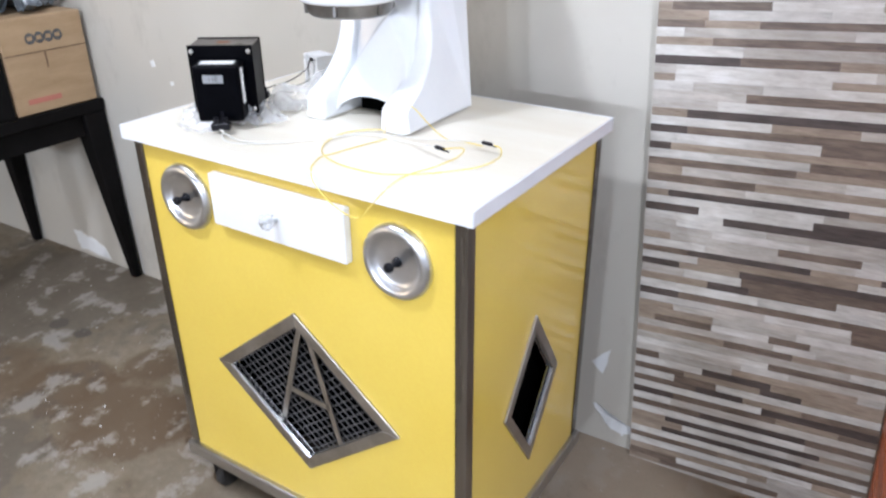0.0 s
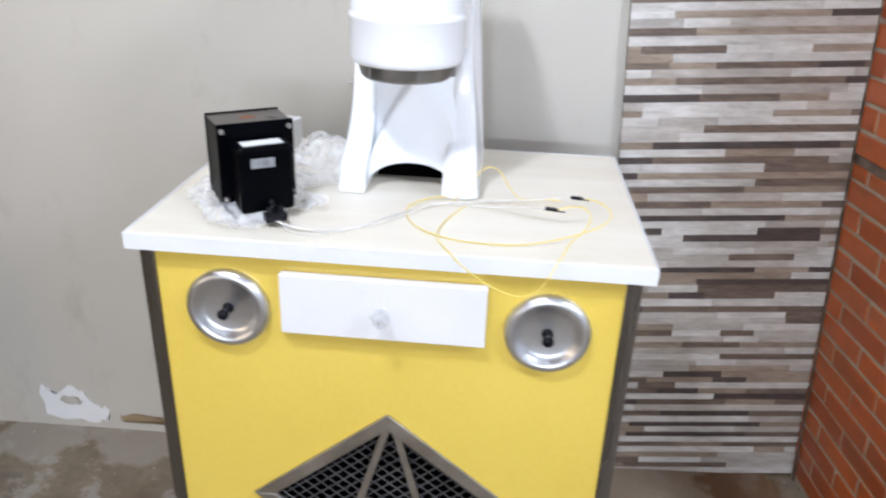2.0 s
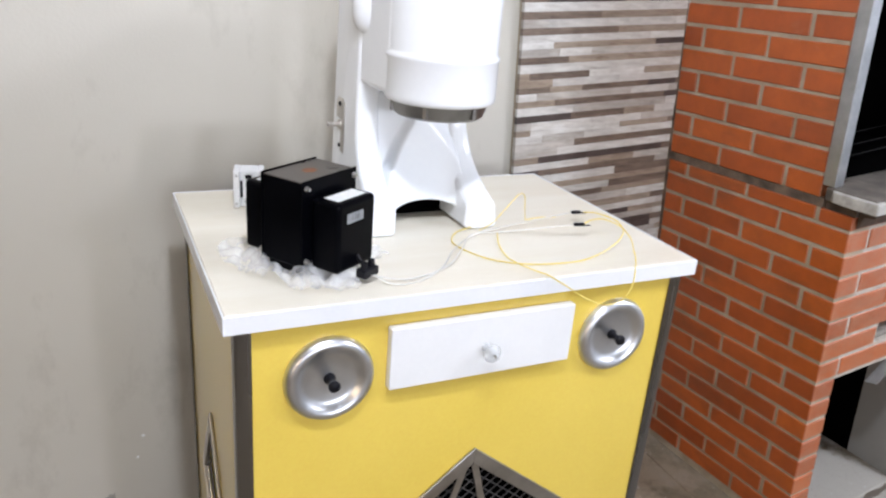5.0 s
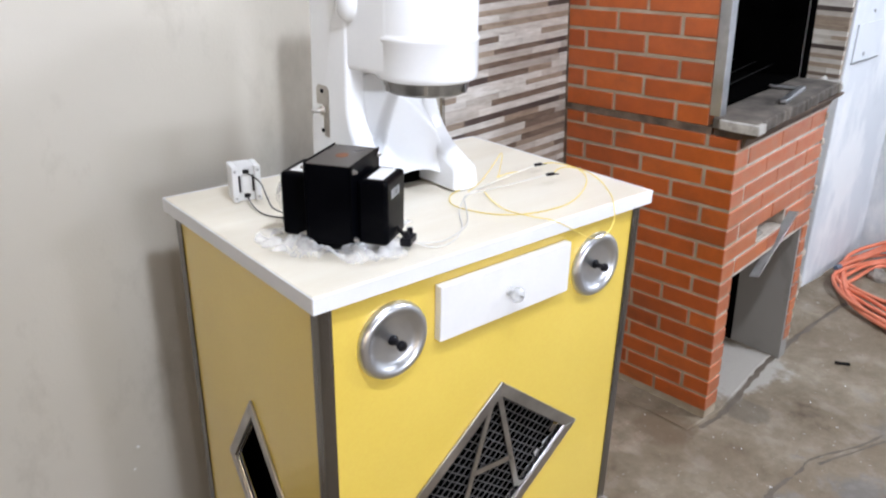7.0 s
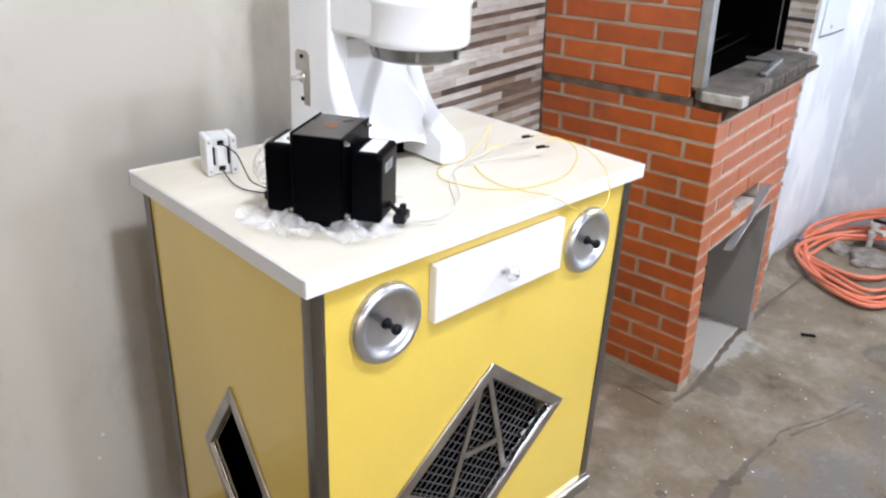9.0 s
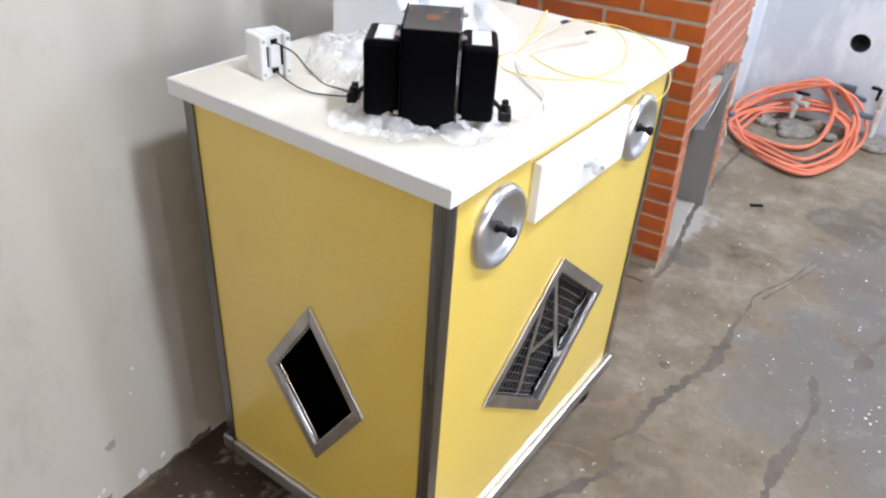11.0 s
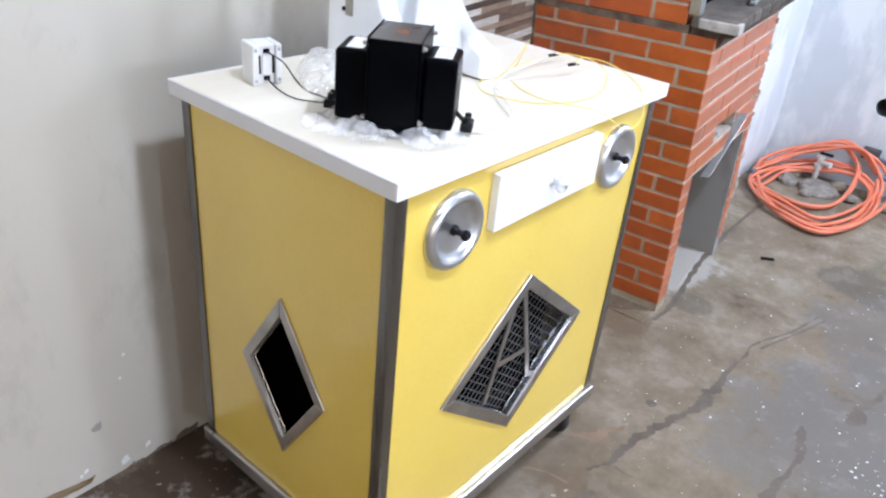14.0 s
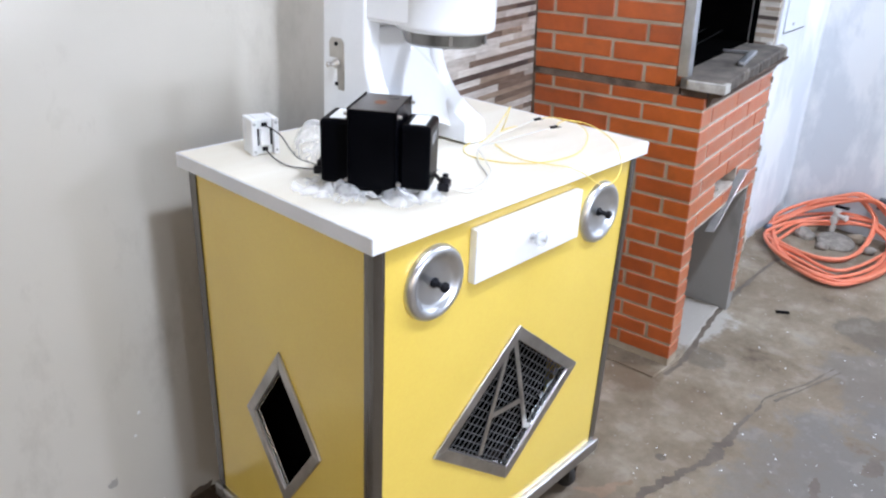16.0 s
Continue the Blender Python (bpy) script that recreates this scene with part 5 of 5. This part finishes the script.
tap_2 = thing("valve", pose(2.05, 1.045, 0.014), "short brass valve on a pipe stub behind the coiled hose", "valve")
part("pipe", lathe([(0.015, 0.0), (0.015, 0.07), (0.022, 0.072), (0.022, 0.10), (0.014, 0.102), (0.014, 0.13), (0.022, 0.132), (0.022, 0.15), (0, 0.152)], pose(0, 0, 0), 16), BRASS, tap_2, "", True)
part("outlet", lathe([(0.011, 0), (0.011, 0.05), (0.016, 0.052), (0.016, 0.065), (0, 0.065)], pose(0, 0, 0.115, 0, 90, -110), 14), BRASS, tap_2, "", True)
part("lever", block(-0.010, 0.010, -0.055, 0.012, 0.153, 0.166, 0.004, 2), BLACK_PLASTIC, tap_2, "black lever", True)
dish_2 = thing("round_cover", pose(1.925, 0.985, 0.0145, 4, -6, 0), "broken round concrete cover behind the coiled hose", "cover")
part("disc", lathe([(0, 0.0), (0.085, 0.0), (0.092, 0.006), (0.088, 0.022), (0.07, 0.027), (0, 0.025)], pose(0, 0, 0.004), 26), RUBBLE, dish_2, "", True, True)
outlet_box = thing("wall_box", pose(2.155, 0.845, 0.214), "small dark box with a pipe on the white wall", "box")
part("box", block(2.118, 2.158, 0.806, 0.886, 0.186, 0.242, 0.004, 2), PIPE_IN, outlet_box)
part("pipe", rod((2.138, 0.80, 0.20), (2.11, 0.745, 0.195), 0.011, 12), BLUE_PVC, outlet_box, "blue plastic pipe")
rubble_rnd = random.Random(12)
for k, (x, y, s) in enumerate(((2.04, 0.92, 0.045), (1.92, 1.14, 0.05), (2.05, 1.16, 0.045), (1.93, 0.83, 0.035), (2.05, 0.79, 0.03), (1.82, 1.02, 0.03))):
    bm = bmesh.new()
    bmesh.ops.create_icosphere(bm, subdivisions=2, radius=s)
    for v in bm.verts:
        v.co *= 1 + 0.5 * noise.noise(v.co * 18 + Vector((k * 7, 0, 0)))
        v.co.z = max(v.co.z * 0.7, -0.4 * s)
    bm.transform(pose(x, y, 0.0145 + 0.4 * s, 0, 0, rubble_rnd.uniform(0, 180)))
    solo("rubble", bm, RUBBLE if k % 2 else FLOOR, "broken lump of cement on the low step", "rubble", "rubble by the wall")
chip = block(-0.027, 0.027, -0.008, 0.008, 0.0, 0.008, 0.002, 1, pose(1.0, 0.904, 0, 0, 0, -52))
solo("wood_chip", chip, BLACK_PAINT, "dark splinter lying on the concrete floor", "splinter")


def hose_line():
    """Nine loose turns: some lean high on the wall, some lie out on the floor, some are small."""
    rnd = random.Random(4)
    high = [(1.66, 1.23, 0.01), (1.58, 1.05, 0.0), (1.52, 0.86, 0.0), (1.66, 0.76, 0.0), (1.97, 0.71, 0.01), (2.09, 0.73, 0.085), (2.10, 0.82, 0.19), (2.10, 0.93, 0.225), (2.10, 1.07, 0.18), (2.08, 1.21, 0.095), (1.95, 1.30, 0.02)]
    wide = [(1.66, 1.22, 0.01), (1.50, 1.08, 0.0), (1.40, 0.89, 0.0), (1.47, 0.785, 0.0), (1.72, 0.725, 0.0), (2.00, 0.74, 0.01), (2.08, 0.84, 0.075), (2.08, 0.96, 0.08), (2.07, 1.11, 0.045), (1.98, 1.22, 0.02), (1.80, 1.26, 0.01)]
    small_turn = [(1.76, 1.24, 0.01), (1.69, 1.12, 0.0), (1.68, 0.95, 0.0), (1.78, 0.86, 0.0), (1.94, 0.83, 0.02), (2.07, 0.845, 0.11), (2.10, 0.90, 0.18), (2.10, 0.96, 0.205), (2.10, 1.115, 0.14), (2.04, 1.25, 0.03), (1.90, 1.27, 0.01)]
    out = []
    for k, turn in enumerate((high, small_turn, wide, high, wide, small_turn, high, wide, wide)):
        grow = rnd.uniform(0.90, 1.02)
        shift = Vector((rnd.uniform(-0.025, 0.025), rnd.uniform(-0.03, 0.03), 0))
        for x, y, z in turn:
            p = Vector((1.80, 0.98, 0)) + (Vector((x, y, 0)) - Vector((1.80, 0.98, 0))) * grow + shift
            p += Vector((rnd.uniform(-0.012, 0.012), rnd.uniform(-0.012, 0.012), 0))
            out.append((min(p.x, 2.125), p.y, 0.0105 + (0.014 if p.x > 1.79 else 0.0) + z * rnd.uniform(0.86, 1.04) + 0.0035 * k))
    return out


hose = thing("hose", pose(1.80, 1.0, 0), "coiled orange plastic hose lying against the white wall", "hose")
LINE = smooth_line(hose_line(), 8)
part("coil", tube(LINE, 0.0092, 8), HOSE, hose, "", False, True)
for a, b in ((LINE[0], LINE[1]), (LINE[-1], LINE[-2])):
    way = (a - b).normalized()
    part("coupling", tube([a, a + 0.035 * way], 0.0125, 12), BLUE_PVC, hose, "blue hose coupling")

# ---- black table with boxes ----
table = thing("table", pose(-2.9, 1.35, 0), "black painted table with tapered legs", "table")
part("tabletop", block(-3.55, -2.455, 0.80, 1.600, 0.695, 0.738, 0.003, 1), BLACK_PAINT, table)
part("apron", block(-2.502, -2.482, 0.90, 1.515, 0.610, 0.6945, 0.002, 1), BLACK_PAINT, table)
part("apron", block(-3.46, -2.55, 0.842, 0.862, 0.610, 0.6945, 0.002, 1), BLACK_PAINT, table)
part("apron", block(-3.07, -2.55, 1.548, 1.566, 0.610, 0.6945, 0.002, 1), BLACK_PAINT, table)


def tapered(fx, fy, tx, ty, foot, head, z1):
    bm = bmesh.new()
    v = [bm.verts.new((cx + sx * s / 2, cy + sy * s / 2, z)) for cx, cy, s, z in ((fx, fy, foot, 0.0), (tx, ty, head, z1)) for sx in (-1, 1) for sy in (-1, 1)]
    bmesh.ops.convex_hull(bm, input=v)
    bmesh.ops.dissolve_limit(bm, angle_limit=0.01, verts=bm.verts[:], edges=bm.edges[:])
    bmesh.ops.bevel(bm, geom=bm.edges[:], offset=0.003, segments=1, affect="EDGES")
    return bm


for fx, fy, tx, ty in ((-2.455, 1.580, -2.50, 1.555), (-3.13, 1.565, -3.11, 1.545), (-2.455, 0.82, -2.50, 0.85), (-3.50, 0.82, -3.46, 0.85)):
    part("leg", tapered(fx, fy, tx, ty, 0.030, 0.086, 0.6945), BLACK_PAINT, table)
box = thing("cardboard_box", pose(-2.66, 1.43, 0.738), "brown cardboard box with faint print, its flaps closed", "box")
part("carton", block(-2.86, -2.465, 1.285, 1.585, 0.7385, 1.055, 0.004, 1), CARDBOARD, box)
part("flap_line", block(-2.4648, -2.4635, 1.286, 1.584, 0.938, 0.941), CARD_EDGE, box)
part("slit", block(-2.4648, -2.4632, 1.425, 1.43, 0.885, 0.936), CARD_EDGE, box)
for k in range(4):
    y = 1.386 + 0.033 * k
    ring = [(y + 0.0175 * math.cos(a), 0.985 + 0.019 * math.sin(a)) for a in (2 * math.pi * i / 14 for i in range(14))]
    part("print", prism(ring, "x", -2.4648, -2.4636), INK, box, "dark print")
    part("print", block(-2.4636, -2.4630, y - 0.010, y + 0.008, 0.979, 0.992), CARDBOARD, box)
part("print", block(-2.4648, -2.4634, 1.33, 1.45, 0.772, 0.79), CARD_RED, box, "faded red print")
box_2 = thing("cardboard_box", pose(-2.66, 1.13, 0.738), "yellow-brown cardboard box on the black table", "box")
part("carton", block(-2.86, -2.455, 1.03, 1.205, 0.7385, 0.915, 0.004, 1), CARD_YELLOW, box_2)
part("lid_edge", block(-2.862, -2.453, 1.029, 1.206, 0.9155, 0.925, 0.002, 1), CARDBOARD, box_2)
# Plain black block fills the dark slot between the boxes.
solo("black_block", block(-2.84, -2.46, 1.215, 1.275, 0.7385, 0.965, 0.004, 1), BLACK_PAINT, "black block between two boxes on the table", "board")
solo("plastic_bag", sheet(8.1, -2.92, -2.43, 1.20, 1.62, 1.057, 44, 40, 0.13, 11), BAG_GREY, "crumpled dark grey plastic sheet on the cardboard box", "plastic bag")
solo("plastic_bag", sheet(3.3, -2.74, -2.53, 1.30, 1.48, 1.10, 26, 22, 0.07, 17), BAG_LIGHT, "crumpled pale plastic on the grey sheet", "plastic bag")

# ---- pieces: bricks and strips ----
BRICKS = {}


def brick(x0, x1, y0, y1, z, rnd, tall=0.0508):
    """One brick in the barbecue's frame; alike sizes share their mesh."""
    size = (round(x1 - x0, 3), round(y1 - y0, 3), tall)
    if size not in BRICKS:
        a, b = size[0] / 2, size[1] / 2
        bm = block(-a, a, -b, b, -tall / 2, tall / 2, 0.0022, 1)
        me = bpy.data.meshes.new("brick")
        bm.to_mesh(me)
        bm.free()
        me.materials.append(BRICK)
        BRICKS[size] = me
    ob = new("brick", BRICKS[size])
    ob.parent = bbq
    j = lambda s: rnd.uniform(-s, s)
    ob.matrix_basis = pose((x0 + x1) / 2 + j(0.0012), (y0 + y1) / 2 + j(0.0012), z + tall / 2 + j(0.001), j(0.25), j(0.25), j(0.25))


def cuts(first, end, start=0.0, step=0.2185, gap=0.0105):
    """Runs of bricks from start to end, the first joint at first."""
    out, a, b = [], start, first
    while a < end - 0.02:
        out.append((a, min(b - gap / 2, end)))
        a, b = b + gap / 2, b + step
    return out


rnd = random.Random(21)
for i in range(16):
    z = BASE + i * PITCH + 0.005
    kind_a = (15 - i) % 2 == 0
    tall = 0.034 if i == 15 else 0.0508
    left = cuts(0.095, DEEP) if kind_a else cuts(0.199, DEEP)
    over = i >= 8
    for k, (a, b) in enumerate(left):
        if kind_a and over and k == 0:
            continue
        brick(0, 0.080, a, b, z, rnd, tall)
    if over:
        front = cuts(0.2185, WIDE, 0.0, 0.2185, 0.0008) if kind_a else cuts(0.3135, WIDE, 0.0905, 0.2185, 0.0008)
        for a, b in front:
            if i == 9 and b > 0.225 and a < 0.425:
                if a < 0.20:
                    brick(a, 0.222, 0, 0.0895, z, rnd)
                if b > 0.45:
                    brick(0.428, b, 0, 0.0895, z, rnd)
                continue
            brick(a, b, 0, 0.0895, z, rnd, tall)
    else:
        brick(0.6075, WIDE, 0, 0.0895 if kind_a else 0.1935, z, rnd)
for i in range(11):
    z = 1.0120 + i * 0.0626
    first = 0.204 if i % 2 == 0 else 0.320
    for a, b in cuts(first, DEEP, 0.097):
        brick(0, 0.080, a, b, z, rnd, 0.0525)

lay_strips(mosaic, MOSAIC, 0.600, -0.02, 1.64, 5, -0.0155)
lay_strips(mosaic_side, PIER_SIDE, 0.410, 0.965, 1.60, 6, -0.0155)
